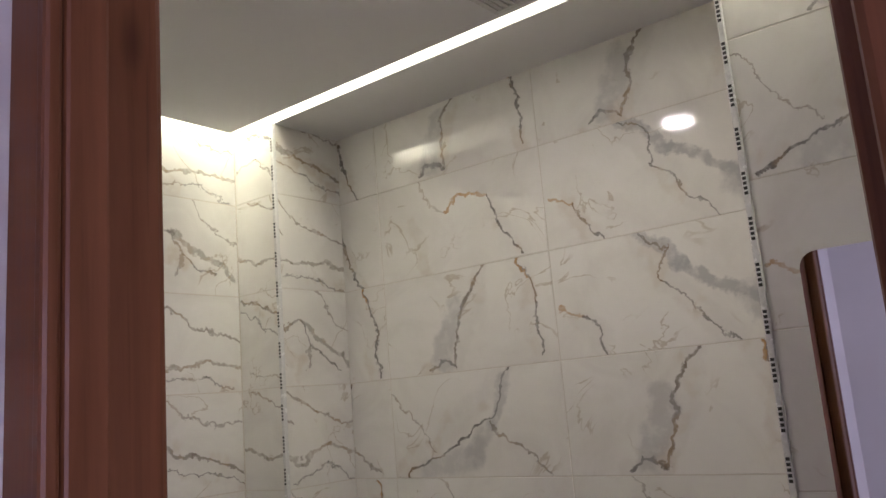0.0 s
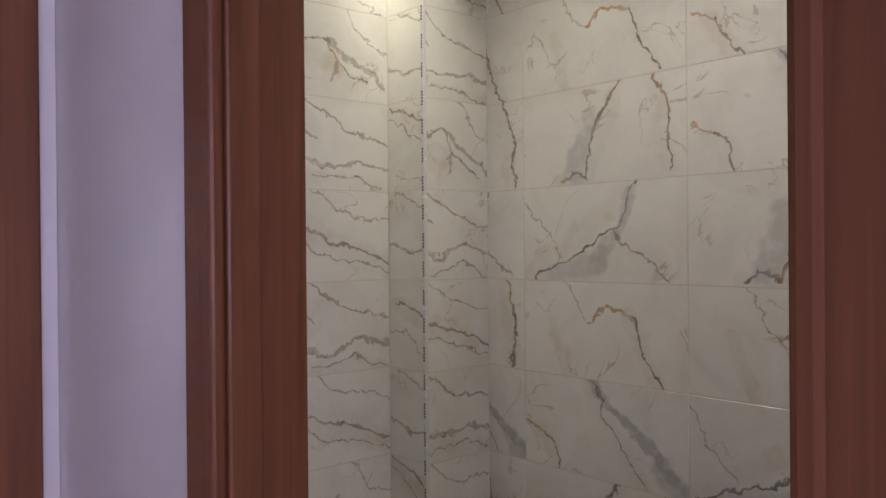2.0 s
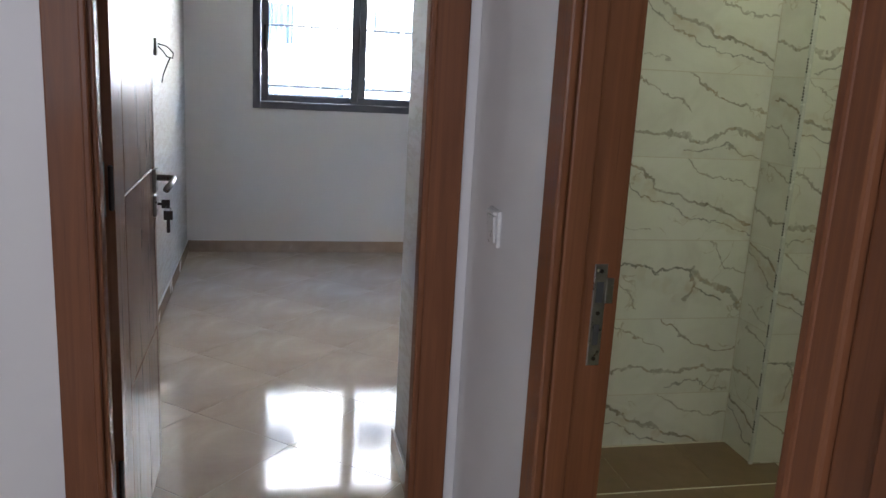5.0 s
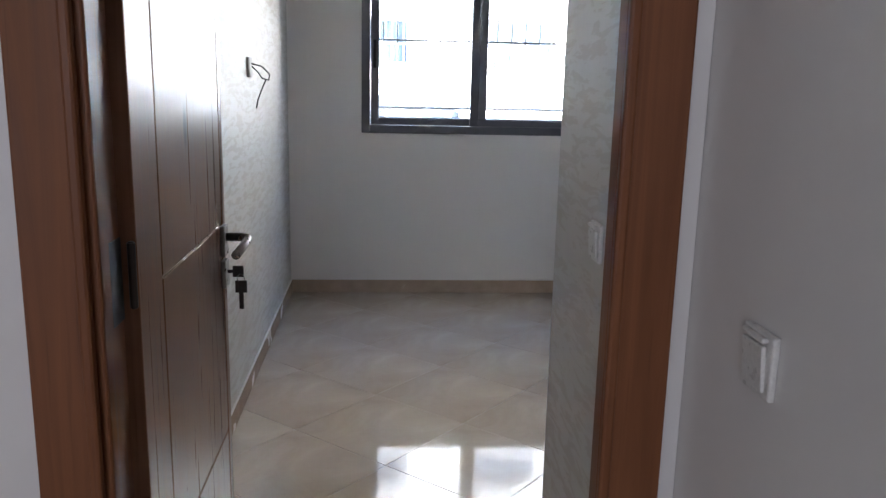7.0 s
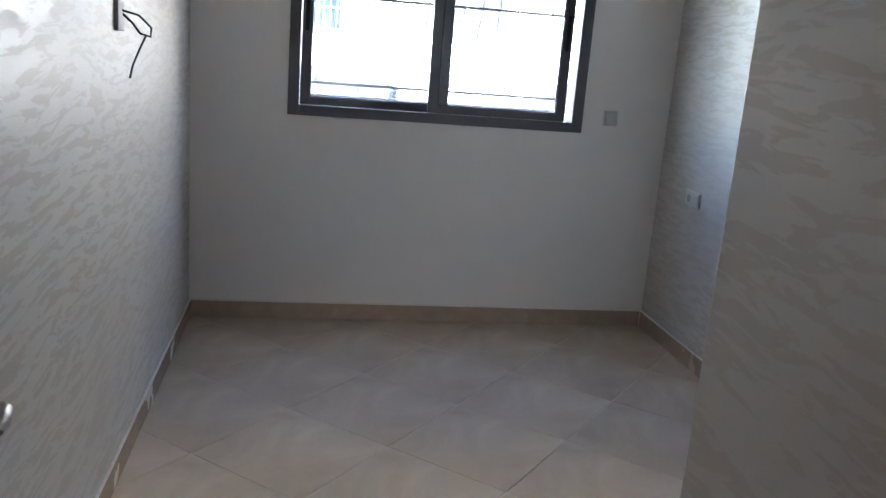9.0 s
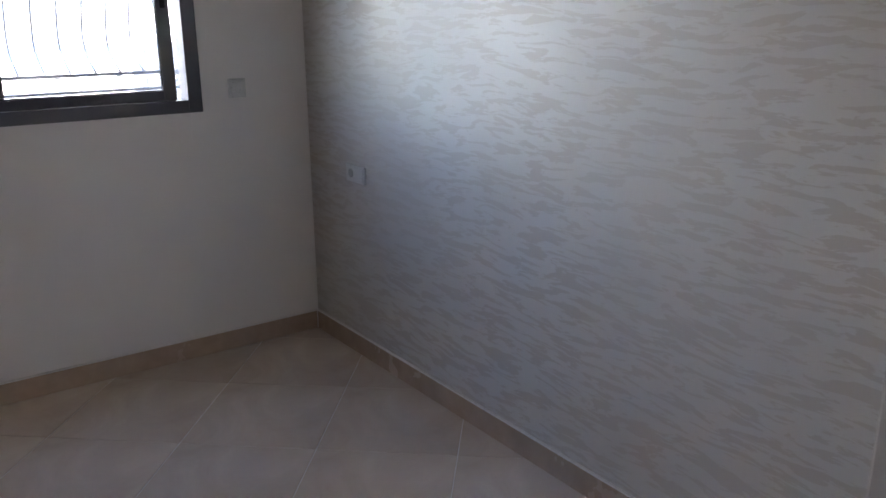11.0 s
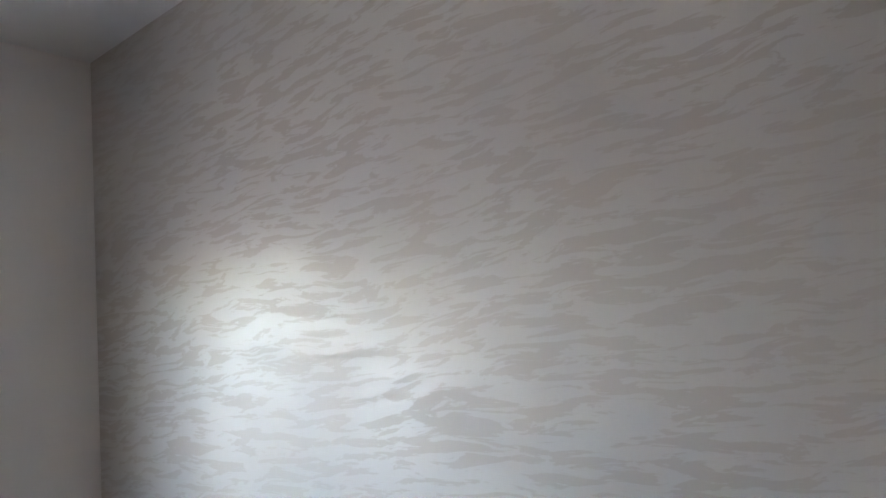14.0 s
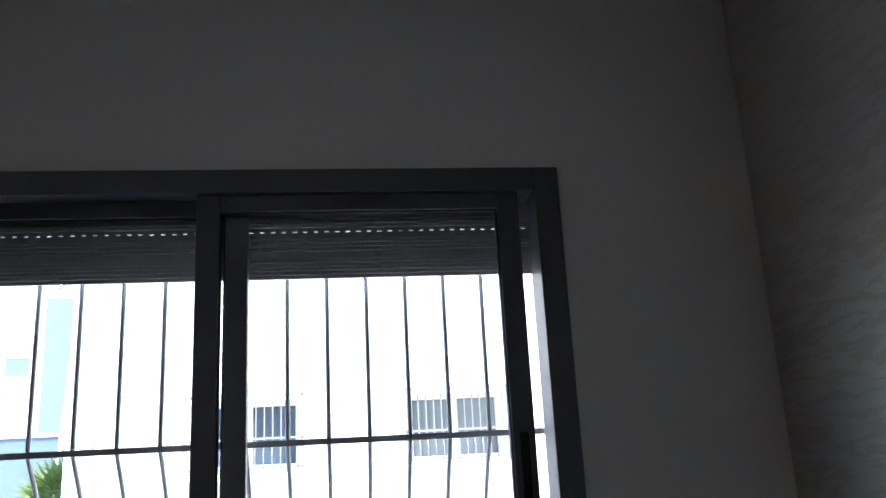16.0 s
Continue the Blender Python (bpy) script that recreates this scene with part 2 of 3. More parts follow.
grout = plain("grout", (0.62, 0.57, 0.51), 0.8, grain=140)
bath_floor_m = plain("bath_floor_tile", (0.17, 0.105, 0.06), 0.35, grain=18, depth=0.2)
skirting_m = plain("skirting_tile", (0.46, 0.345, 0.26), 0.25, grain=14)
caulk = plain("caulk", (0.78, 0.75, 0.71), 0.6)
# the grey is lifted to include the glare haze over the frame
grey_alu = plain("grey_aluminium", (0.125, 0.125, 0.14), 0.42, 0.15, grain=300, depth=0.05)
rubber = plain("black_gasket", (0.015, 0.015, 0.016), 0.7)
steel = plain("brushed_steel", (0.27, 0.255, 0.24), 0.3, 1.0, grain=220)
chrome = plain("chrome", (0.75, 0.75, 0.75), 0.08, 1.0)
dark_key = plain("key_metal", (0.07, 0.06, 0.055), 0.4, 1.0)
white_plastic = plain("white_plastic", (0.66, 0.66, 0.64), 0.3, grain=200, depth=0.03)
slot_shade = plain("hole_shade", (0.05, 0.05, 0.05), 0.5)
recess_shade = plain("socket_shade", (0.40, 0.40, 0.39), 0.5)
shutter_m = plain("shutter_slat", (0.42, 0.42, 0.43), 0.5, grain=90)
bar_paint = plain("bar_paint", (0.5, 0.52, 0.54), 0.5)
grille_paint = plain("grille_paint", (0.20, 0.215, 0.235), 0.5)
facade_m = wall_paint("facade_render", (0.82, 0.81, 0.79), 0.9)
blue_render = wall_paint("blue_render", (0.13, 0.19, 0.27), 0.9)
cladding_m = plain("cladding_block", (0.05, 0.06, 0.075), 0.7, grain=9, depth=0.4)
ground_m = plain("ground_paving", (0.38, 0.36, 0.33), 0.9, grain=3)
leaf_m = plain("palm_leaf", (0.12, 0.19, 0.05), 0.5, grain=30)
trunk_m = plain("palm_trunk", (0.16, 0.11, 0.07), 0.9, grain=20, depth=0.5)
# lighter and bluer than the panes: veiling glare is mixed into the colour
dark_glass = plain("dark_glass", (0.06, 0.085, 0.12), 0.1)
brown_blind = plain("brown_blind", (0.28, 0.2, 0.15), 0.7)
trim_film = plain("trim_film", (0.78, 0.78, 0.78), 0.25, 0.15, grain=150)
ink = plain("print_ink", (0.03, 0.03, 0.03), 0.6)
black_cable = plain("black_cable", (0.03, 0.03, 0.03), 0.5)
mirror_m = plain("mirror_glass", (0.82, 0.86, 0.84), 0.01, 1.0, grain=2, depth=0.0)

glass_k = Nodes("clear_glass")
glass_k.color((0.97, 0.99, 0.99))
glass_k.rough(0.0)
glass_k.b.inputs["Transmission Weight"].default_value = 1.0
glass_k.b.inputs["IOR"].default_value = 1.02
glass_m = glass_k.m


def emitter(name, color, strength):
    k = Nodes(name)
    k.color((0.8, 0.8, 0.8))
    k.b.inputs["Emission Color"].default_value = (*color, 1)
    k.b.inputs["Emission Strength"].default_value = strength
    return k.m


led_m = emitter("led_diffuser", (0.90, 1.0, 0.58), 0.30)
downlight_m = emitter("downlight_diffuser", (0.95, 0.98, 0.74), 3.1)


# ---- building helpers ----
def box_into(bm, x0, x1, y0, y1, z0, z1, bevel=0.0):
    made = bmesh.ops.create_cube(bm, size=1)["verts"]
    bmesh.ops.scale(bm, vec=(x1 - x0, y1 - y0, z1 - z0), verts=made)
    bmesh.ops.translate(bm, vec=((x0 + x1) / 2, (y0 + y1) / 2, (z0 + z1) / 2), verts=made)
    if bevel:
        edges = list({e for v in made for e in v.link_edges})
        bmesh.ops.bevel(bm, geom=edges, offset=bevel, segments=2, affect="EDGES", profile=0.5)


def mesh_ob(name, bm, material, parent=None, smooth=False):
    me = bpy.data.meshes.new(name)
    bm.to_mesh(me)
    bm.free()
    me.materials.append(material)
    if smooth:
        me.shade_smooth()
    ob = new(name, me)
    ob.parent = parent
    return ob


def part(name, bm, material, parent, label="", smooth=False):
    ob = mesh_ob(name, bm, material, parent, smooth)
    if label:
        ob["label"] = label
    return ob


def boxes(*dims, bevel=0.0):
    bm = bmesh.new()
    for d in dims:
        box_into(bm, *d, bevel=bevel)
    return bm


def tube(points, radius, sides=8):
    """A round bar along points."""
    bm = bmesh.new()
    pts = [Vector(p) for p in points]
    rings = []
    for i, p in enumerate(pts):
        way = (pts[min(i + 1, len(pts) - 1)] - pts[max(i - 1, 0)]).normalized()
        side = way.orthogonal().normalized() if abs(way.z) > 0.99 or i == 0 else (rings and way.cross(last).cross(way)).normalized()
        last = side
        up = way.cross(side)
        rings.append([bm.verts.new(p + radius * (math.cos(a) * side + math.sin(a) * up)) for a in (2 * math.pi * j / sides for j in range(sides))])
    for r, s in zip(rings, rings[1:]):
        for j in range(sides):
            bm.faces.new((r[j], r[(j + 1) % sides], s[(j + 1) % sides], s[j]))
    bm.faces.new(rings[0][::-1])
    bm.faces.new(rings[-1])
    bmesh.ops.recalc_face_normals(bm, faces=bm.faces)
    return bm


def disc(centre, axis, radius, depth, segs=32, bevel=0.0):
    bm = bmesh.new()
    bmesh.ops.create_cone(bm, cap_ends=True, segments=segs, radius1=radius, radius2=radius, depth=depth)
    if bevel:
        bmesh.ops.bevel(bm, geom=[e for e in bm.edges if len(e.link_faces) == 2 and e.calc_face_angle() > 1], offset=bevel, segments=2, affect="EDGES")
    turn = Vector((0, 0, 1)).rotation_difference(Vector(axis)).to_matrix().to_4x4()
    bmesh.ops.transform(bm, matrix=Matrix.Translation(centre) @ turn, verts=bm.verts)
    return bm


def empty(name, label, category, group="", at=(0, 0, 0)):
    ob = new(name)
    ob.location = at
    return tagged(ob, label, category, group)


def setting(name, label, material, *dims, category="wall", bevel=0.0):
    return tagged(mesh_ob(name, boxes(*dims, bevel=bevel), material), label, category, kind="structure")


# ---- plan ----
CW, CB = 0.472, 0.58            # corridor's right wall: corridor face, bathroom face
VW, VY = 0.462, 2.665           # bedroom entry wall: face and end
LW, RW = -0.488, 1.757          # bedroom side walls
RB = 2.70                       # bedroom back wall
WW, WT = 5.646, 0.20            # window wall
CZ, TOP = 2.506, 2.8
W1, W2 = 1.686, 1.95            # bathroom wall and niche back
NY0, NY1 = 1.10, 2.44           # niche sides
BY, BZ = 2.628, 2.36            # bathroom far wall and ceiling
DB0, DB1 = 0.684, 1.305          # bathroom doorway
DX0, DX1 = -0.312, 0.395        # bedroom doorway
DY0, DY1 = 1.852, 1.985
WX0, WX1, WZ0, WZ1 = -0.064, 1.321, 0.967, 2.048   # window opening
GZ = -0.8                       # street level

# ---- walls, floors and ceilings ----
wall_corridor = setting("wall_corridor", "smooth off-white painted corridor wall", paint_hall,
                        (CW, CB, -2.7, DB0 - 0.02, 0, TOP), (CW, CB, DB1 + 0.02, DY1, 0, TOP), (CW, CB, DB0 - 0.02, DB1 + 0.02, 2.08, TOP))
setting("wall_entry", "pearl stucco wall beside the bedroom door", stucco, (VW, CB, DY1 + 0.001, VY, 0, TOP), bevel=0.006)
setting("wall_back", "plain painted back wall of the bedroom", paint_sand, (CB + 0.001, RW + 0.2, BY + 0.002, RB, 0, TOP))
setting("wall_right", "pearl stucco bedroom wall with trowelled flakes", stucco, (RW, RW + 0.2, 3.282, WW, 0, TOP), (RW + 0.03, RW + 0.2, RB, 2.945, 0, TOP))
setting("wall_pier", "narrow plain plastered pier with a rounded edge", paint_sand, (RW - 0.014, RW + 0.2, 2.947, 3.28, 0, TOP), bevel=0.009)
setting("wall_left", "pearl stucco bedroom wall with trowelled flakes", stucco, (LW - 0.2, LW, DY1, WW, 0, TOP))
setting("wall_window", "plain white painted wall around the window", paint_white,
        (LW - 0.2, WX0, WW, WW + WT, GZ, TOP), (WX1, RW + 0.2, WW, WW + WT, GZ, TOP), (WX0, WX1, WW, WW + WT, GZ, WZ0), (WX0, WX1, WW, WW + WT, WZ1 + 0.12, TOP), (WX0, WX1, WW, WW + 0.078, WZ1, WZ1 + 0.12))
setting("wall_door", "painted wall around the bedroom door", paint_hall,
        (-0.9, DX0 - 0.02, DY0, DY1, 0, TOP), (DX1 + 0.02, CW - 0.001, DY0, DY1, 0, TOP), (DX0 - 0.02, DX1 + 0.02, DY0, DY1, 2.08, TOP))
# unseen hall, its shape assumed; a panel fills the window gap against the sun
setting("wall_hall", "unseen plain painted hall walls added behind the walker", paint_hall,
        (-2.5, -2.3, -2.9, DY0, 0, TOP), (-2.3, -0.9, DY0, DY1, 0, TOP), (-2.3, -1.85, -2.9, -2.75, 0, TOP), (-0.35, CB, -2.9, -2.75, 0, TOP), (-1.85, -0.35, -2.95, -2.9, 0.85, 2.25), (-1.85, -0.35, -2.9, -2.75, 0, 0.85), (-1.85, -0.35, -2.9, -2.75, 2.25, TOP))
setting("ceiling_bedroom", "plain white plaster ceiling", ceiling_white, (LW, RW, DY1, WW, CZ, CZ + 0.06), category="ceiling")
setting("ceiling_hall", "plain white plaster ceiling of the hall", ceiling_white, (-2.3, CW, -2.75, DY0, 2.55, 2.62), category="ceiling")
setting("roof_slab", "concrete slab over the flat", ceiling_white, (-2.5, RW + 0.2, -2.9, WW + WT, TOP, TOP + 0.15), category="ceiling")
setting("floor_slab", "pale grouted screed under the floor tiles", grout, (-2.5, RW + 0.2, -2.9, WW + 0.02, -0.12, -0.002), category="floor")

# bathroom: the walls behind the tiles
G = 0.004
bath_far = setting("wall_bath_far", "marble-tiled far wall of the bathroom", grout, (CB, W1, BY - 0.001, BY + 0.003, 0, TOP))
bath_w1 = setting("wall_bath_side", "marble-tiled side wall beside the shower niche", grout, (W1, W2 + 0.1, NY1, BY, 0, TOP), (W1, W2 + 0.1, -0.2, NY0, 0, TOP))
bath_niche = setting("wall_bath_niche", "marble-tiled back wall of the shower niche", grout, (W2, W2 + 0.1, NY0, NY1, 0, TOP))
setting("wall_bath_near", "pale tiled near wall of the bathroom", flow_c, (CB, W2 + 0.1, -0.3, -0.2, 0, TOP))
setting("ceiling_niche", "white plaster soffit over the shower niche", ceiling_white, (W1 + 0.003, W2, NY0, NY1, 2.385, TOP), category="ceiling")
setting("ceiling_bathroom", "floating white plasterboard ceiling with a light cove", ceiling_white, (CB, W1 - 0.09, -0.2, BY - 0.10, BZ, BZ + 0.025), category="ceiling")
setting("ceiling_cove", "white upper ceiling inside the light cove", ceiling_white, (CB, W1, -0.2, BY, 2.56, 2.62), category="ceiling")

# ---- the bathroom's lights ----
led = empty("cove_light", "long white LED strip glowing in the ceiling cove", "lamp")
part("strip", boxes((W1 - 0.085, W1 - 0.012, -0.2, BY - 0.10, 2.475, 2.485)), led_m, led)
part("strip", boxes((CB, W1 - 0.012, BY - 0.095, BY - 0.018, 2.475, 2.485)), led_m, led)
down = empty("downlight", "small round recessed white ceiling downlight", "lamp")
part("ring", disc((1.263, 1.567, BZ - 0.002), (0, 0, 1), 0.06, 0.006, bevel=0.002), white_plastic, down)
part("diffuser", disc((1.263, 1.567, BZ - 0.006), (0, 0, 1), 0.047, 0.003), downlight_m, down, "glowing frosted diffuser")
vent = empty("ceiling_vent", "square white plastic extractor grille in the ceiling", "vent")
vx, vy = 1.49, 1.46
part("frame", boxes((vx - .08, vx - .066, vy - .08, vy + .08, BZ - .009, BZ), (vx + .066, vx + .08, vy - .08, vy + .08, BZ - .009, BZ),
                    (vx - .066, vx + .066, vy - .08, vy - .066, BZ - .009, BZ), (vx - .066, vx + .066, vy + .066, vy + .08, BZ - .009, BZ), bevel=0.002), white_plastic, vent)
for i in range(8):
    y = vy - 0.06 + i * 0.0165
    part("slat", boxes((vx - .066, vx + .066, y, y + 0.009, BZ - .007, BZ - .002)), white_plastic, vent)

# ---- bathroom fittings ----
mirror = empty("wall_mirror", "frameless bathroom mirror with rounded corners", "mirror")
bm = bmesh.new()
my0, my1, mz0, mz1, r = 0.50, 1.028, 0.90, 1.735, 0.03
ring = []
for cy, cz, a0 in ((my1 - r, mz1 - r, 0), (my0 + r, mz1 - r, 90), (my0 + r, mz0 + r, 180), (my1 - r, mz0 + r, 270)):
    ring += [bm.verts.new((W1 - 0.012, cy + r * math.cos(radians(a0 + s)), cz + r * math.sin(radians(a0 + s)))) for s in range(0, 91, 15)]
face = bm.faces.new(ring)
out = bmesh.ops.extrude_face_region(bm, geom=[face])
bmesh.ops.translate(bm, vec=(0.006, 0, 0), verts=[v for v in out["geom"] if isinstance(v, bmesh.types.BMVert)])
bmesh.ops.recalc_face_normals(bm, faces=bm.faces)
part("mirror_glass", bm, mirror_m, mirror)

mixer = empty("shower_mixer", "chrome shower valve on the niche wall", "tap")
for y, z in ((2.283, 0.38), (2.245, 0.26)):
    part("escutcheon", disc((W2 - 0.008, y, z), (1, 0, 0), 0.03, 0.012, bevel=0.003), chrome, mixer, smooth=False)
    part("knob", disc((W2 - 0.03, y, z), (1, 0, 0), 0.018, 0.035, bevel=0.006), chrome, mixer)

for name, y in (("corner_trim", NY1), ("corner_trim", NY0)):
    trim = empty(name, "silver tile-edge trim with a printed protective film", "trim", "tile edge trims")
    part("profile", boxes((W1 - 0.009, W1 + 0.004, y - 0.006, y + 0.006, 0.0, 2.385), bevel=0.002), trim_film, trim)
    bm = bmesh.new()
    for i in range(26):
        z = 0.12 + i * 0.087
        for j in range(5):
            box_into(bm, W1 - 0.0098, W1 - 0.0088, y - 0.0035, y + 0.0035, z + j * 0.0095, z + j * 0.0095 + 0.006)
    part("print", bm, ink, trim, "dark unreadable print")


# ---- door frames ----
def door_frame(name, label, place, width, wall, height, insets, wides, stops, outer=True):
    """A wooden frame: x runs along the doorway, y into the wall from the front face. Two posts and a head, each with casing, stop and rebate."""
    ob = empty(name, label, "door frame")
    ob.matrix_world = place
    for side in (-1, 1):
        x = width * side / 2
        inset, w, stop = ((insets[0], wides[0], stops[0]) if side < 0 else (insets[1], wides[1], stops[1]))

        def across(a, b):
            return (min(x + side * a, x + side * b), max(x + side * a, x + side * b))
        part("jamb", boxes((*across(0.0, 0.02), 0, wall, 0, height), bevel=0.002), frame_wood, ob)
        part("stop", boxes((*across(-stop, 0.0), 0.002, 0.042, 0, height), bevel=0.004), frame_wood, ob)
        part("casing", boxes((*across(inset, inset + w), -0.014, -0.0005, 0, height + 0.06), bevel=0.004), frame_wood, ob)
        part("bead", boxes((*across(inset - 0.006, inset + 0.010), -0.017, -0.0005, 0, height + 0.01), bevel=0.0045), frame_wood, ob)
        if outer:
            part("casing", boxes((*across(0.012, 0.072), wall + 0.0005, wall + 0.012, 0, height + 0.06), bevel=0.004), frame_wood, ob)
    part("head", boxes((-width / 2, width / 2, 0, wall, height, height + 0.02), bevel=0.002), frame_wood, ob)
    part("casing", boxes((-width / 2, width / 2, -0.014, -0.0005, height + 0.004, height + 0.06), bevel=0.004), frame_wood, ob)
    return ob


def strike_plate(parent, x, y, z, s):
    """A lock keep let into the jamb face at x, facing -s."""
    def at(a, b):
        return (min(x + s * a, x + s * b), max(x + s * a, x + s * b))
    plate = part("strike_plate", boxes((*at(-0.0025, 0.001), y - 0.011, y + 0.011, z - 0.085, z + 0.085), (*at(-0.0025, 0.001), y + 0.01, y + 0.024, z + 0.02, z + 0.062), bevel=0.0012), steel, parent, "brushed steel lock keep")
    # slots are thin blocks on the plate, the shade of a hole in their colour
    part("slot", boxes((*at(-0.003, -0.0023), y - 0.006, y + 0.006, z + 0.022, z + 0.056)), slot_shade, plate)
    part("slot", boxes((*at(-0.003, -0.0023), y - 0.005, y + 0.005, z - 0.05, z - 0.015)), slot_shade, plate)
    for dz in (-0.073, 0.004, 0.074):
        part("screw", disc((x - s * 0.003, y, z + dz), (1, 0, 0), 0.0035, 0.002, 12), dark_key, plate)


bath_c = (DB0 + DB1) / 2
bath_frame = door_frame("door_frame_1", "reddish-brown varnished pine frame of the bathroom doorway", pose(CW, bath_c, 0, 0, 0, -90), DB1 - DB0, CB - CW, 2.06, (-0.026, 0.0), (0.066, 0.040), (0.030, 0.016))
strike_plate(bath_frame, -(DB1 - DB0) / 2, 0.08, 0.92, -1)
bed_frame = door_frame("door_frame_2", "reddish-brown varnished pine frame of the bedroom doorway", pose((DX0 + DX1) / 2, DY0, 0), DX1 - DX0, DY1 - DY0, 2.06, (0.0, -0.030), (0.076, 0.080), (0.016, 0.034), outer=False)
strike_plate(bed_frame, (DX1 - DX0) / 2, 0.09, 0.83, 1)
third = empty("door_frame_3", "reddish-brown pine casing of the next doorway", "door frame")
part("casing", boxes((CW - 0.017, CW - 0.0005, 0.40, 0.590, 0, 2.12), (CW - 0.006, CW - 0.0005, 0.5895, 0.6435, 0, 2.12), bevel=0.004), frame_wood, third)
part("casing", boxes((CW - 0.014, CW - 0.0005, -0.35, -0.28, 0, 2.12), bevel=0.004), frame_wood, third)
part("casing", boxes((CW - 0.014, CW - 0.0005, -0.28, 0.40, 2.06, 2.12), bevel=0.004), frame_wood, third)
part("panel", boxes((CW - 0.008, CW - 0.0005, -0.28, 0.40, 0, 2.06)), leaf_wood, third)

# ---- bedroom door leaf, open against the wall ----
door = empty("door", "varnished brown wooden door standing open with grooved panels", "door")
LX0, LX1, LY0, LY1, LZ = -0.335, -0.295, 2.005, 2.662, 2.045
gy0, gy1, gz = 2.135, 2.628, (0.475, 0.963, 1.45)
gr = 0.003
bm = boxes((LX0, LX1 - 0.004, LY0, LY1, 0.008, LZ))
for y0, y1 in ((LY0, gy0 - gr), (gy1 + gr, LY1)):
    box_into(bm, LX1 - 0.006, LX1, y0, y1, 0.008, LZ, bevel=0.0015)
part("stile", bm, leaf_wood, door)
zs = [0.008, *gz, LZ]
for z0, z1 in zip(zs, zs[1:]):
    part("panel", boxes((LX1 - 0.006, LX1 - 0.0003, gy0 + gr, gy1 - gr, z0 + gr, z1 - gr), bevel=0.0015), leaf_wood, door)
handle = part("handle", boxes((LX1, LX1 + 0.011, 2.597, 2.640, 0.893, 0.962), bevel=0.003), steel, door, "brushed steel lever handle")
part("lever", tube([(LX1 + 0.008, 2.618, 0.935), (LX1 + 0.045, 2.618, 0.935), (LX1 + 0.058, 2.612, 0.934), (LX1 + 0.060, 2.598, 0.932), (LX1 + 0.056, 2.55, 0.925), (LX1 + 0.050, 2.505, 0.918)], 0.0095, 12), steel, handle, smooth=True)
lock = part("key_plate", boxes((LX1, LX1 + 0.011, 2.597, 2.640, 0.822, 0.884), bevel=0.003), steel, door, "steel key plate")
part("key", boxes((LX1 + 0.01, LX1 + 0.024, 2.616, 2.620, 0.853, 0.861), (LX1 + 0.022, LX1 + 0.046, 2.6165, 2.6195, 0.844, 0.870), bevel=0.0012), dark_key, lock, "dark key in the lock")
part("key", boxes((LX1 + 0.028, LX1 + 0.054, 2.609, 2.612, 0.810, 0.838), (LX1 + 0.036, LX1 + 0.046, 2.609, 2.612, 0.772, 0.812), bevel=0.0012), dark_key, lock, "dark key hanging from a ring")
part("key_ring", tube([(LX1 + 0.040 + 0.008 * math.cos(a * 0.524), 2.6145, 0.842 + 0.010 * math.sin(a * 0.524)) for a in range(13)], 0.0009, 6), steel, lock)
for z in (0.30, 1.0, 1.75):
    hinge = part("hinge", disc((LX1 - 0.012 + 0.006, LY0 - 0.006, z), (0, 0, 1), 0.006, 0.10, 14, bevel=0.002), dark_key, door, "dark steel hinge")
    part("hinge_leaf", boxes((DX0 + 0.0005, DX0 + 0.0025, DY1 - 0.055, DY1 - 0.004, z - 0.06, z + 0.06), bevel=0.0008), dark_key, hinge)


# ---- switches and sockets ----
def wall_switch(place, label):
    """A plate in the xz plane facing -y with one rocker."""
    ob = empty("light_switch", label, "switch", "light switches")
    part("plate", boxes((-0.035, 0.035, -0.009, 0.0, -0.036, 0.036), bevel=0.003), white_plastic, ob)
    bm = boxes((-0.024, 0.024, -0.014, -0.008, -0.028, 0.024), bevel=0.002)
    bmesh.ops.rotate(bm, cent=(0, -0.01, 0), matrix=Matrix.Rotation(radians(4), 3, "X"), verts=bm.verts)
    part("rocker", bm, white_plastic, ob)
    part("hood", boxes((-0.025, 0.025, -0.017, -0.008, 0.026, 0.033), bevel=0.003), white_plastic, ob)
    ob.matrix_world = place
    return ob


wall_switch(pose(CW, 1.637, 0.997, 0, 0, -90), "white plastic light switch on the corridor wall")
wall_switch(pose(VW, 2.288, 0.997, 0, 0, -90), "white plastic light switch on the stucco entry wall")
wall_switch(pose(1.461, WW, 1.046), "white plastic switch on the wall beside the window")
sock = empty("wall_socket", "white double socket plate low on the stucco wall", "socket")
part("plate", boxes((RW - 0.009, RW, 5.195, 5.330, 0.702, 0.768), bevel=0.003), white_plastic, sock)
# no real hollow: a flat disc whose grey carries the recess shading
part("socket", disc((RW - 0.0085, 5.293, 0.735), (1, 0, 0), 0.017, 0.004, 24), recess_shade, sock, "round grey disc coloured as a shaded socket recess")
part("cover", boxes((RW - 0.012, RW - 0.008, 5.204, 5.256, 0.710, 0.760), bevel=0.002), white_plastic, sock)
lampbox = empty("wall_lamp_outlet", "wall lamp outlet box with loose cable ends", "outlet")
part("box", boxes((LW, LW + 0.012, 4.215, 4.290, 1.275, 1.355), bevel=0.003), plain("grey_plastic", (0.42, 0.41, 0.40), 0.5), lampbox)
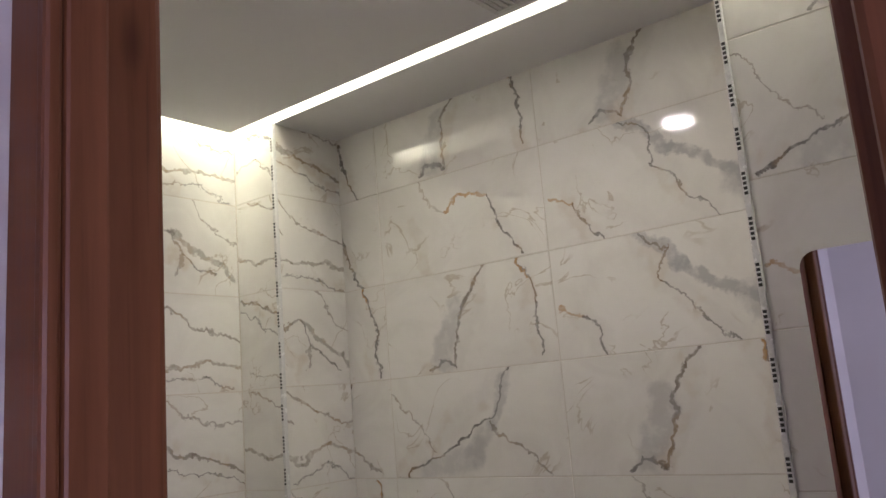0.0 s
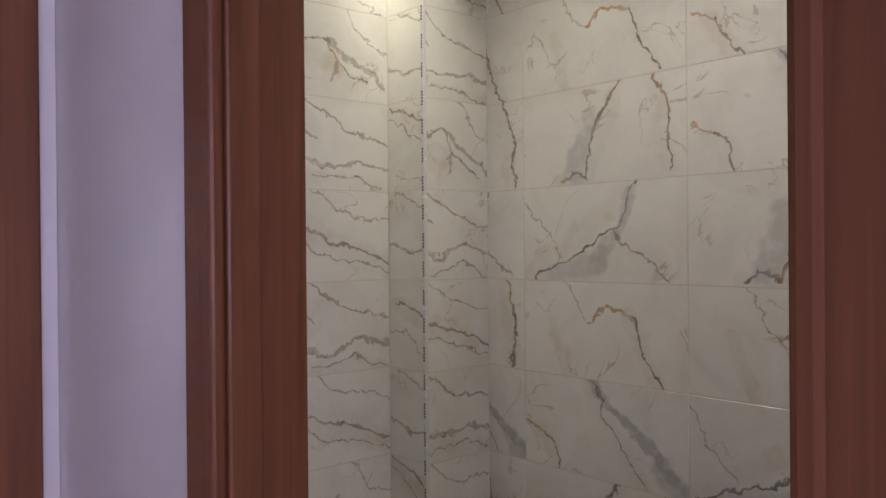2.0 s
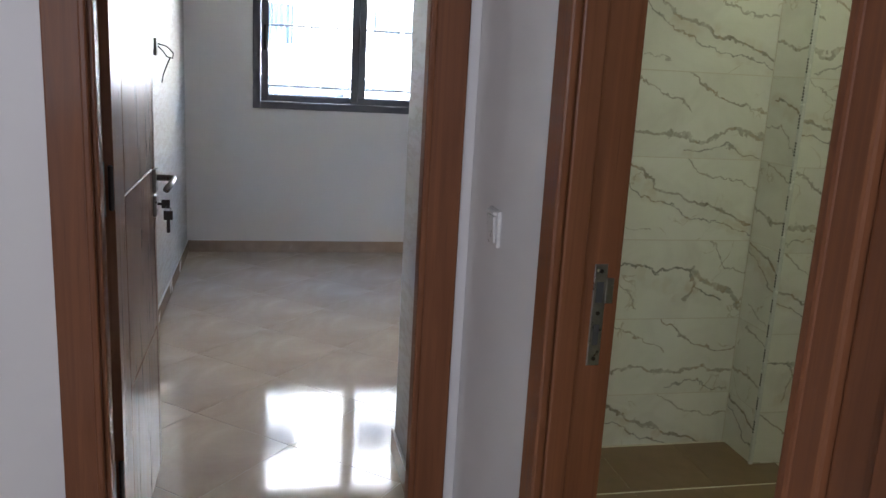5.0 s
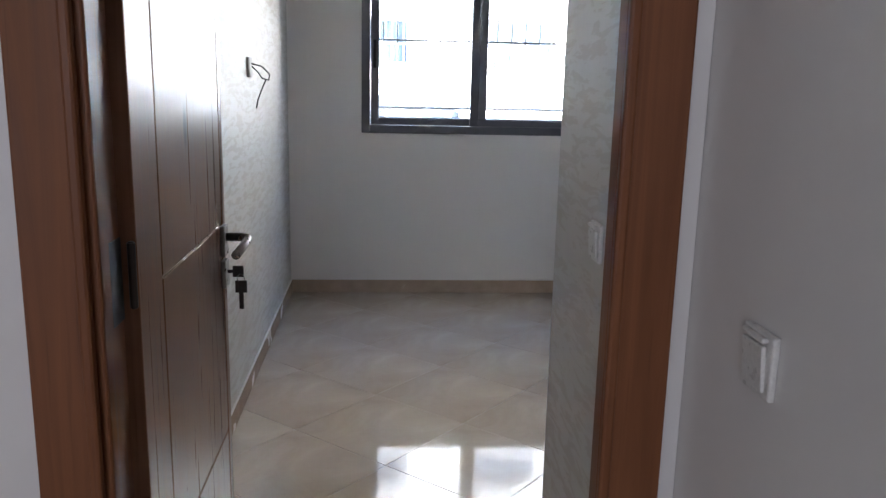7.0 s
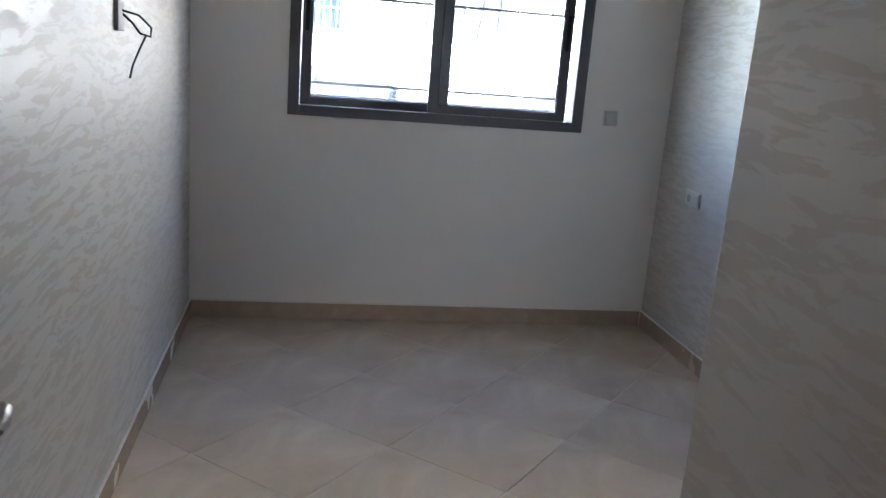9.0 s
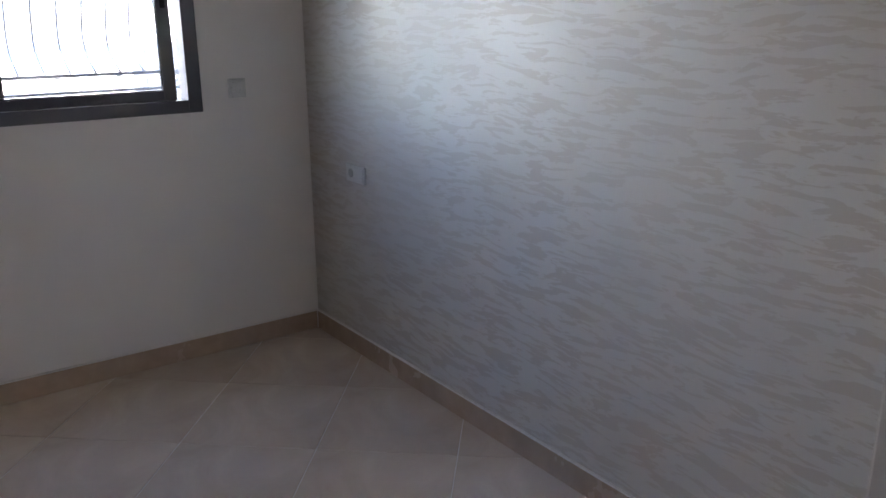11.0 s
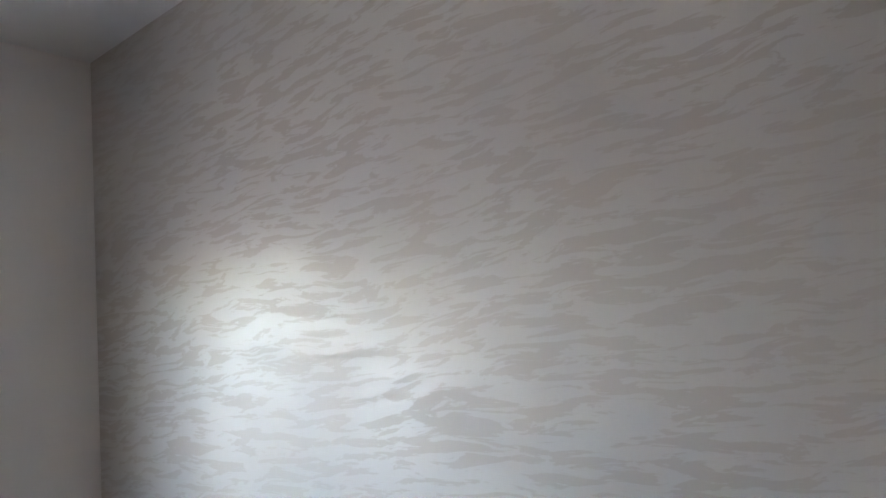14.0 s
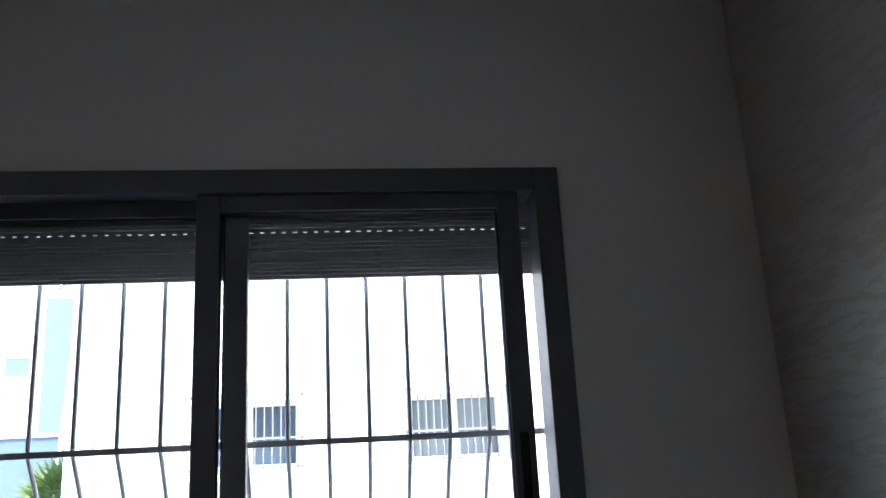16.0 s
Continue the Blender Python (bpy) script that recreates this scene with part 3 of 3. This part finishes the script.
part("cable", tube([(LW + 0.01, 4.265, 1.33), (LW + 0.05, 4.29, 1.32), (LW + 0.075, 4.33, 1.29), (LW + 0.07, 4.345, 1.265), (LW + 0.045, 4.33, 1.272), (LW + 0.03, 4.30, 1.30), (LW + 0.012, 4.27, 1.32)], 0.0032, 7), black_cable, lampbox, smooth=True)
part("cable", tube([(LW + 0.06, 4.335, 1.268), (LW + 0.045, 4.32, 1.23), (LW + 0.03, 4.30, 1.185), (LW + 0.025, 4.285, 1.15)], 0.003, 7), black_cable, lampbox, smooth=True)


# ---- skirting ----
def skirting(x0, x1, y0, y1, inward):
    base = tagged(mesh_ob("baseboard", boxes((x0, x1, y0, y1, 0, 0.078), bevel=0.002), skirting_m), "glossy beige tile skirting along the wall", "skirting", kind="structure")
    ix, iy = inward
    part("caulk_line", boxes((x0 + 0.0015 * (ix > 0), x1 - 0.0015 * (ix < 0), y0 + 0.0015 * (iy > 0), y1 - 0.0015 * (iy < 0), 0.0785, 0.084), bevel=0.001), caulk, base, "rough white caulk line")


skirting(LW, LW + 0.010, 2.0, WW, (1, 0))
skirting(LW + 0.011, RW - 0.011, WW - 0.010, WW, (0, -1))
skirting(RW - 0.010, RW, 3.283, WW - 0.011, (-1, 0))
skirting(RW - 0.024, RW - 0.014, 2.95, 3.279, (-1, 0))
skirting(CB, RW, RB, RB + 0.010, (0, 1))
skirting(VW - 0.010, VW, 2.0, VY + 0.010, (-1, 0))
skirting(VW, CB, VY, VY + 0.010, (0, 1))
skirting(CW - 0.010, CW, 1.36, 1.835, (-1, 0))

# ---- window ----
window = tagged(new("window_1"), "dark grey aluminium sliding window with clear panes", "window", kind="structure")
FY0, FY1 = WW - 0.012, WW + 0.075
part("window_frame", boxes((WX0, WX0 + 0.05, FY0, FY1, WZ0, WZ1), (WX1 - 0.052, WX1, FY0, FY1, WZ0, WZ1), (WX0 + 0.05, WX1 - 0.052, FY0, FY1, WZ0, WZ0 + 0.046),
                           (WX0 + 0.05, WX1 - 0.052, FY0, FY1, WZ1 - 0.05, WZ1), bevel=0.002), grey_alu, window)


def sash(name, x0, x1, y, z0, z1, grip_x):
    s = part(name, boxes((x0, x0 + 0.046, y, y + 0.024, z0, z1), (x1 - 0.046, x1, y, y + 0.024, z0, z1), (x0 + 0.046, x1 - 0.046, y, y + 0.024, z0, z0 + 0.036), (x0 + 0.046, x1 - 0.046, y, y + 0.024, z1 - 0.036, z1), bevel=0.002), grey_alu, window)
    part("gasket", boxes((x0 + 0.046, x0 + 0.049, y + 0.004, y + 0.02, z0 + .036, z1 - .036), (x1 - 0.049, x1 - 0.046, y + 0.004, y + 0.02, z0 + .036, z1 - .036), (x0 + .049, x1 - .049, y + .004, y + .02, z0 + .036, z0 + .039), (x0 + .049, x1 - .049, y + .004, y + .02, z1 - .039, z1 - .036)), rubber, s)
    pane = part("pane", boxes((x0 + 0.047, x1 - 0.047, y + 0.010, y + 0.014, z0 + 0.037, z1 - 0.037)), glass_m, s, "clear glass pane")
    pane.visible_shadow = False
    part("finger_grip", boxes((grip_x - 0.009, grip_x + 0.009, y - 0.003, y + 0.002, 1.34, 1.50), bevel=0.003), rubber, s, "black recessed finger grip")


sash("sash", 0.573, 1.234, WW + 0.004, WZ0 + 0.047, WZ1 - 0.05, 1.211)
sash("sash", -0.012, 0.672, WW + 0.036, WZ0 + 0.047, WZ1 - 0.05, 0.012)
part("window_sill", boxes((WX0, WX1, FY1, WW + WT + 0.04, WZ0 - 0.02, WZ0 + 0.012), bevel=0.004), facade_m, window, "white rendered outer sill")

shutter = empty("roller_shutter", "grey roller shutter drawn up to a short strip", "shutter")
SY, sz = WW + 0.10, 1.842
for i in range(5):
    z, rise = sz + i * 0.052, 0.0420 if i == 1 else 0.043
    bm = bmesh.new()
    for j in range(6):
        a = j / 5
        box_into(bm, WX0 + 0.01, WX1 - 0.01, SY - 0.006 * math.sin(math.pi * a) , SY + 0.008, z + a * rise, z + a * rise + 0.0075)
    part("slat", bm, shutter_m, shutter)
    bm = bmesh.new()
    x = WX0 + 0.01
    while x < WX1 - 0.02:
        box_into(bm, x, x + (0.0135 if i == 1 else 0.022), SY, SY + 0.006, z + rise + 0.0065, z + 0.0535)
        x += 0.0228
    part("slat_link", bm, shutter_m, shutter)
part("guide_rail", boxes((WX0, WX0 + 0.02, SY - 0.012, SY + 0.02, WZ0, WZ1 + 0.1)), grey_alu, shutter)
part("guide_rail", boxes((WX1 - 0.012, WX1, SY - 0.012, SY + 0.02, WZ0, WZ1 + 0.1)), facade_m, shutter)
part("box", boxes((WX0, WX1, SY - 0.02, WW + WT, WZ1 + 0.075, WZ1 + 0.119)), shutter_m, shutter)


def bellied_bar(x, y, z_top, z_turn, z_low, belly, radius):
    """An upright grille bar that bellies outward below z_turn and curls home at z_low."""
    pts = [(x, y, z_top), (x, y, z_turn)]
    for i in range(1, 15):
        a = i / 14
        pts.append((x, y + belly * (math.sin(math.pi * 0.5 * min(1, a / 0.72)) if a < 0.72 else math.cos(math.pi * 0.5 * (a - 0.72) / 0.28)), z_turn + (z_low - z_turn) * a))
    return tube(pts, radius, 7)


grille = empty("window_grille", "painted iron window grille with bellied lower bars", "grille")
GY = WW + 0.155
for i in range(16):
    part("bar", bellied_bar(-0.026 + i * 0.0854, GY, 2.12, 1.505, 1.11, 0.15, 0.005), bar_paint, grille, smooth=True)
for z in (1.505, 1.11, 1.05):
    part("rail", boxes((WX0, WX1, GY - 0.004, GY + 0.004, z - 0.0065, z + 0.0065), bevel=0.001), bar_paint, grille)
for i in range(7):
    cx = 0.02 + i * 0.21
    part("scroll", tube([(cx + (0.030 - 0.0018 * j) * math.cos(j * 0.55), GY, 1.08 + (0.026 - 0.0016 * j) * math.sin(j * 0.55)) for j in range(14)], 0.003, 6), bar_paint, grille, smooth=True)

# ---- outside ----
tagged(mesh_ob("ground", boxes((-400, 400, WW + WT, 600, GZ - 0.3, GZ)), ground_m), "pale paved street", "ground", kind="structure")
FYB = 12.1
house = empty("house", "sunlit white rendered house with grilled windows", "house")


def facade_windows(xs, z0, z1):
    """Boxes of wall between the openings of one storey."""
    out, x = [], -1.45
    for a, b in xs:
        out.append((x, a, z0, z1))
        x = b
    out.append((x, 16.0, z0, z1))
    return out


wins = [(-0.55, 0.43), (1.47, 2.42), (3.49, 4.44), (5.51, 6.46)]
wz0, wz1 = 1.45, 2.08
bm = boxes((-1.45, 16, FYB, FYB + 0.25, GZ, wz0), (-1.45, 16, FYB, FYB + 0.25, wz1, 4.2), (-1.45, 16, FYB, FYB + 0.25, 4.83, 7.4))
for x0, x1, z0, z1 in facade_windows(wins, wz0, wz1) + facade_windows(wins, 4.2, 4.83):
    box_into(bm, x0, x1, FYB, FYB + 0.25, z0, z1)
box_into(bm, -1.8, -1.55, FYB + 0.25, FYB + 8, GZ, 7.4)
part("wall", bm, facade_m, house)
part("parapet", boxes((-1.53, 16.1, FYB - 0.08, FYB + 0.35, 7.4, 7.55), bevel=0.01), facade_m, house)
part("roof", boxes((-1.45, 16, FYB + 0.25, FYB + 8, 7.3, 7.4)), facade_m, house)
for z0 in (wz0, 4.2):
    for a, b in wins:
        z1 = z0 + 0.63
        w = part("window", boxes((a, b, FYB + 0.14, FYB + 0.17, z0, z0 + 0.04), (a, b, FYB + 0.14, FYB + 0.17, z1 - 0.04, z1), (a, a + 0.05, FYB + 0.14, FYB + 0.17, z0 + .04, z1 - .04), (b - 0.05, b, FYB + 0.14, FYB + 0.17, z0 + .04, z1 - .04), ((a + b) / 2 - 0.03, (a + b) / 2 + 0.03, FYB + 0.14, FYB + 0.17, z0 + .04, z1 - .04)), facade_m, house)
        part("pane", boxes((a, b, FYB + 0.18, FYB + 0.2, z0, z1)), dark_glass, w)
        part("sill", boxes((a - 0.12, b + 0.18, FYB - 0.16, FYB + 0.02, z0 - 0.10, z0 - 0.03), bevel=0.01), facade_m, w)
        bm = bmesh.new()
        for i in range(13):
            x = a + 0.02 + i * (b - a - 0.04) / 12
            t = bellied_bar(x, FYB - 0.05, z1 + 0.05, z0 + 0.28, z0 + 0.01, 0.0, 0.009) if z0 > 3 else None
            if t is None:
                t = tube([(x, FYB - 0.05, z1 + 0.05), (x, FYB - 0.05, z0 + 0.28), (x, FYB - 0.10, z0 + 0.2), (x, FYB - 0.15, z0 + 0.12), (x, FYB - 0.12, z0 + 0.03), (x, FYB - 0.05, z0 + 0.01)], 0.0065, 6)
            me = bpy.data.meshes.new("tmp")
            t.to_mesh(me)
            t.free()
            bm.from_mesh(me)
            bpy.data.meshes.remove(me)
        for z in (z1 + 0.05, z0 + 0.28, z0 + 0.01):
            box_into(bm, a - 0.05, b + 0.05, FYB - 0.06, FYB - 0.04, z - 0.01, z + 0.01)
        for x in (a - 0.09, a - 0.02, b + 0.02, b + 0.09):
            box_into(bm, x - 0.007, x + 0.007, FYB - 0.06, FYB - 0.046, z0 - 0.02, z1 + 0.06)
        for z in (z0 - 0.02, z1 + 0.06):
            box_into(bm, a - 0.09, b + 0.09, FYB - 0.058, FYB - 0.044, z - 0.007, z + 0.007)
        part("grille", bm, grille_paint, w, "painted iron bars")
# block cladding at the foot of the house
base = part("plinth", boxes((-1.45, 16, FYB - 0.03, FYB - 0.001, GZ, 1.055)), caulk, house, "white mortar bed")
block = bpy.data.meshes.new("block")
bm = boxes((0, 0.42, -0.025, 0.0, 0, 0.18), bevel=0.006)
bm.to_mesh(block)
bm.free()
block.materials.append(cladding_m)
for row in range(4):
    for i in range(18):
        ob = new("block", block)
        ob.parent = base
        ob.location = (-1.42 + i * 0.44 + (row % 2) * 0.22, FYB - 0.031, 0.865 - row * 0.193)
box_ob = empty("utility_cabinet", "white painted utility cabinet against the house", "cabinet")
part("body", boxes((1.1, 2.7, FYB - 0.55, FYB - 0.06, GZ, 0.84), bevel=0.02), facade_m, box_ob)
part("lid", boxes((1.06, 2.74, FYB - 0.58, FYB - 0.058, 0.84, 0.88), bevel=0.01), facade_m, box_ob)

far = empty("apartment_building", "white apartment block with brown and blue windows", "building")
part("wall", boxes((-24, -12.1, 40, 52, GZ, 10.2)), facade_m, far)
part("roof", boxes((-24.1, -12.0, 39.8, 52, 10.2, 10.5)), facade_m, far)
for i, z in enumerate((7.4, 5.7, 4.05, 2.3)):
    part("balcony", boxes((-24, -12.05, 39.6, 40, z - 0.35, z - 0.2)), facade_m, far)
    for x in (-13.2, -15.6, -18.0, -20.4):
        w = part("window", boxes((x, x + 0.95, 39.93, 39.98, z, z + 0.75)), (brown_blind, blue_render)[i == 1], far)
        part("frame", boxes((x - 0.05, x, 39.9, 39.97, z - 0.05, z + 0.8), (x + .95, x + 1.0, 39.9, 39.97, z - 0.05, z + 0.8), (x, x + .95, 39.9, 39.97, z + .75, z + .8)), facade_m, w)
tower = empty("stair_tower", "pale blue rendered building with a roof balustrade", "building")
part("wall", boxes((-12.2, -9.8, 41, 50, GZ, 9.2)), blue_render, tower)
part("annex", boxes((-9.8, -6.8, 44, 50, GZ, 6.0)), blue_render, tower)
for z in (9.3, 9.6, 9.95):
    part("rail", boxes((-12.2, -9.8, 41, 41.08, z, z + 0.12)), facade_m, tower)
for i in range(9):
    part("baluster", boxes((-12.2 + i * 0.29, -12.12 + i * 0.29, 41, 41.08, 9.2, 10.0)), facade_m, tower)
garden = empty("garden_wall", "pale blue rendered garden wall across the street", "wall")
part("wall", boxes((-16, -3.6, 24, 24.25, GZ, 2.4), bevel=0.01), blue_render, garden)
part("coping", boxes((-16.05, -3.55, 23.95, 24.3, 2.4, 2.5), bevel=0.01), facade_m, garden)
pole = empty("street_lamp", "slim white street lamp post beside the wall", "street lamp")
part("post", tube([(-4.75, 21, GZ), (-4.72, 21, 1.0), (-4.55, 21, 3.6)], 0.04, 10), facade_m, pole, smooth=True)
part("head", boxes((-4.62, -4.3, 20.95, 21.05, 3.58, 3.66), bevel=0.03), facade_m, pole)

palm = empty("palm_tree", "small fan palm with spiky green fronds", "tree")
px, py, pz = -4.1, 20.0, 0.95
part("trunk", tube([(px, py, GZ), (px + 0.03, py, 0.0), (px - 0.02, py, pz)], 0.13, 10), trunk_m, palm)
bm = bmesh.new()
rng = random.Random(4)
for k in range(46):
    yaw, lift = rng.uniform(0, 6.283), rng.uniform(-0.25, 1.35)
    way = Vector((math.cos(yaw) * math.cos(lift), math.sin(yaw) * math.cos(lift), math.sin(lift)))
    side = way.orthogonal().normalized()
    up = way.cross(side)
    root = Vector((px, py, pz)) + way * 0.45
    for j in range(11):
        a = (j - 5) * 0.26
        d = (way * math.cos(a) + side * math.sin(a)).normalized()
        tip = root + d * rng.uniform(0.5, 0.75) + Vector((0, 0, -0.08 * abs(j - 5) / 5))
        n = d.cross(up).normalized() * 0.022
        mid = root + d * 0.3 + up * 0.015
        q = [bm.verts.new(v) for v in (root, mid + n, tip, mid - n)]
        bm.faces.new(q)
    stem = [bm.verts.new(v) for v in (Vector((px, py, pz)) - side * 0.012, root - side * 0.008, root + side * 0.008, Vector((px, py, pz)) + side * 0.012)]
    bm.faces.new(stem)
part("crown", bm, leaf_m, palm)


# ---- wall tiles ----
def tile_mesh(name, length, height, material, u0=0.0, v0=0.0):
    """A tile in the xz plane, facing -y, its print starting at u0, v0."""
    bm = boxes((u0 + 0.0009, u0 + length - 0.0009, 0.0025, 0.008, v0 + 0.0009, v0 + height - 0.0009))
    bmesh.ops.bevel(bm, geom=[e for e in bm.edges if all(v.co.y < 0.004 for v in e.verts)], offset=0.0012, segments=1, affect="EDGES")
    me = bpy.data.meshes.new(name)
    bm.to_mesh(me)
    bm.free()
    me.materials.append(material)
    return me


def tile_wall(parent, place, columns, rows, pick):
    """Columns: (start, length, print offset). Rows: (bottom, height, print offset). place maps the wall's own xz plane into the world."""
    made = {}
    for c, (u, length, du) in enumerate(columns):
        for r, (v, height, dv) in enumerate(rows):
            m = pick(c, r)
            key = (m.name, round(length, 3), round(height, 3), du, dv)
            if key not in made:
                made[key] = tile_mesh("tile", length, height, m, du, dv)
            ob = new("tile", made[key])
            ob.parent = parent
            ob.matrix_world = place @ Matrix.Translation((u - du, 0, v - dv))


ROWS = [(0.0, 0.195, 0.087)] + [(0.195 + i * TH, TH, 0.0) for i in range(7)] + [(0.195 + 7 * TH, 2.60 - 0.195 - 7 * TH, 0.0)]
# rows from the floor: 0 cut, 1..7 full, 8 up into the cove
left_col = [twin, arch, twin, broad, arch, patch, twin, arch, twin]
right_col = [arch, patch, twin, patch, arch, twin, broad, broad, twin]
tile_wall(bath_niche, pose(W2 - 0.004, NY1, 0, 0, 0, -90), [(0.0, 0.165, 0.415), (0.165, 0.58, 0.0), (0.745, 0.595, 0.0)], ROWS,
          lambda c, r: (twin, patch, arch, broad, twin, patch, twin, arch, arch)[r] if c == 0 else (left_col, right_col)[c - 1][r])
flows = [flow_a, flow_b, flow_c]
far_rows = [flow_c, flow_a, flow_c, flow_b, flow_a, flow_c, flow_a, flow_c, flow_b]
tile_wall(bath_far, pose(CB, BY - 0.004, 0), [(0.0, W1 - CB - 0.58, 0.06), (W1 - CB - 0.58, 0.58, 0.0)], ROWS, lambda c, r: far_rows[(r + c) % 9])
tile_wall(bath_w1, pose(W1 - 0.004, BY - 0.004, 0, 0, 0, -90), [(0.0, BY - NY1, 0.0)], ROWS, lambda c, r: far_rows[(r + 4) % 9])
tile_wall(bath_w1, pose(W1, NY1 - 0.004, 0), [(0.0, W2 - W1, 0.29)], ROWS, lambda c, r: far_rows[(r + 2) % 9])
tile_wall(bath_w1, pose(W1 - 0.004, NY0, 0, 0, 0, -90), [(0.0, 0.58, 0.0), (0.58, 0.58, 0.0)], ROWS, lambda c, r: (broad, patch, twin)[(r + c) % 3])

# ---- floor tiles ----
bath_floor = setting("floor_bathroom", "brown matt bathroom floor tiles", grout, (CB - 0.1, W2, -0.2, BY, -0.003, 0.001), category="floor")
bt = bpy.data.meshes.new("bath_tile")
bm = boxes((0.0015, 0.2985, 0.0015, 0.2985, -0.003, 0.004))
bm.to_mesh(bt)
bm.free()
bt.materials.append(bath_floor_m)
for i in range(4):
    for j in range(9):
        ob = new("floor_tile", bt)
        ob.parent = bath_floor
        ob.location = (CB + 0.0 + i * 0.3 if i < 3 else CB + 0.9, -0.17 + j * 0.31, 0)

floor = tagged(new("floor"), "polished beige porcelain tiles laid diagonally", "floor", kind="structure")
SIDE, TURN = 0.446, radians(48.5)
ax, ay = Vector((math.cos(TURN), math.sin(TURN))), Vector((-math.sin(TURN), math.cos(TURN)))
origin = Vector((0.372, 3.708))
whole = None
rects = [(LW - 0.03, RW + 0.05, VY + 0.03, WW + 0.03), (LW - 0.03, CW + 0.05, DY0 + 0.06, VY + 0.03), (-2.35, CW + 0.05, -2.75, DY0 + 0.06)]
for i in range(-16, 12):
    for j in range(-16, 12):
        c0 = origin + ax * SIDE * i + ay * SIDE * j
        quad = [c0 + ax * u + ay * v for u, v in ((0, 0), (SIDE, 0), (SIDE, SIDE), (0, SIDE))]
        for n, (x0, x1, y0, y1) in enumerate(rects):
            if max(q.x for q in quad) < x0 + 0.005 or min(q.x for q in quad) > x1 - 0.005 or max(q.y for q in quad) < y0 + 0.005 or min(q.y for q in quad) > y1 - 0.005:
                continue
            inside = all(x0 <= q.x <= x1 and y0 <= q.y <= y1 for q in quad)
            if inside and whole:
                me = whole
            else:
                bm = boxes((0.0014, SIDE - 0.0014, 0.0014, SIDE - 0.0014, -0.008, 0.0))
                bmesh.ops.bevel(bm, geom=[e for e in bm.edges if all(v.co.z > -0.001 for v in e.verts)], offset=0.0009, segments=1, affect="EDGES")
                if not inside:
                    to = Matrix.Rotation(-TURN, 2)
                    for p, nrm in (((x0, y0), (-1, 0)), ((x1, y0), (1, 0)), ((x0, y0), (0, -1)), ((x0, y1), (0, 1))):
                        lp, ln = to @ (Vector(p) - c0), to @ Vector(nrm)
                        bmesh.ops.bisect_plane(bm, geom=bm.verts[:] + bm.edges[:] + bm.faces[:], plane_co=(lp.x, lp.y, 0), plane_no=(ln.x, ln.y, 0), clear_outer=True)
                if not bm.faces:
                    bm.free()
                    continue
                me = bpy.data.meshes.new("floor_tile")
                bm.to_mesh(me)
                bm.free()
                me.materials.append(floor_tile_m)
                if inside:
                    whole = me
            ob = new("floor_tile", me)
            ob.parent = floor
            ob.matrix_world = Matrix.Translation((c0.x, c0.y, 0)) @ Matrix.Rotation(TURN, 4, "Z")
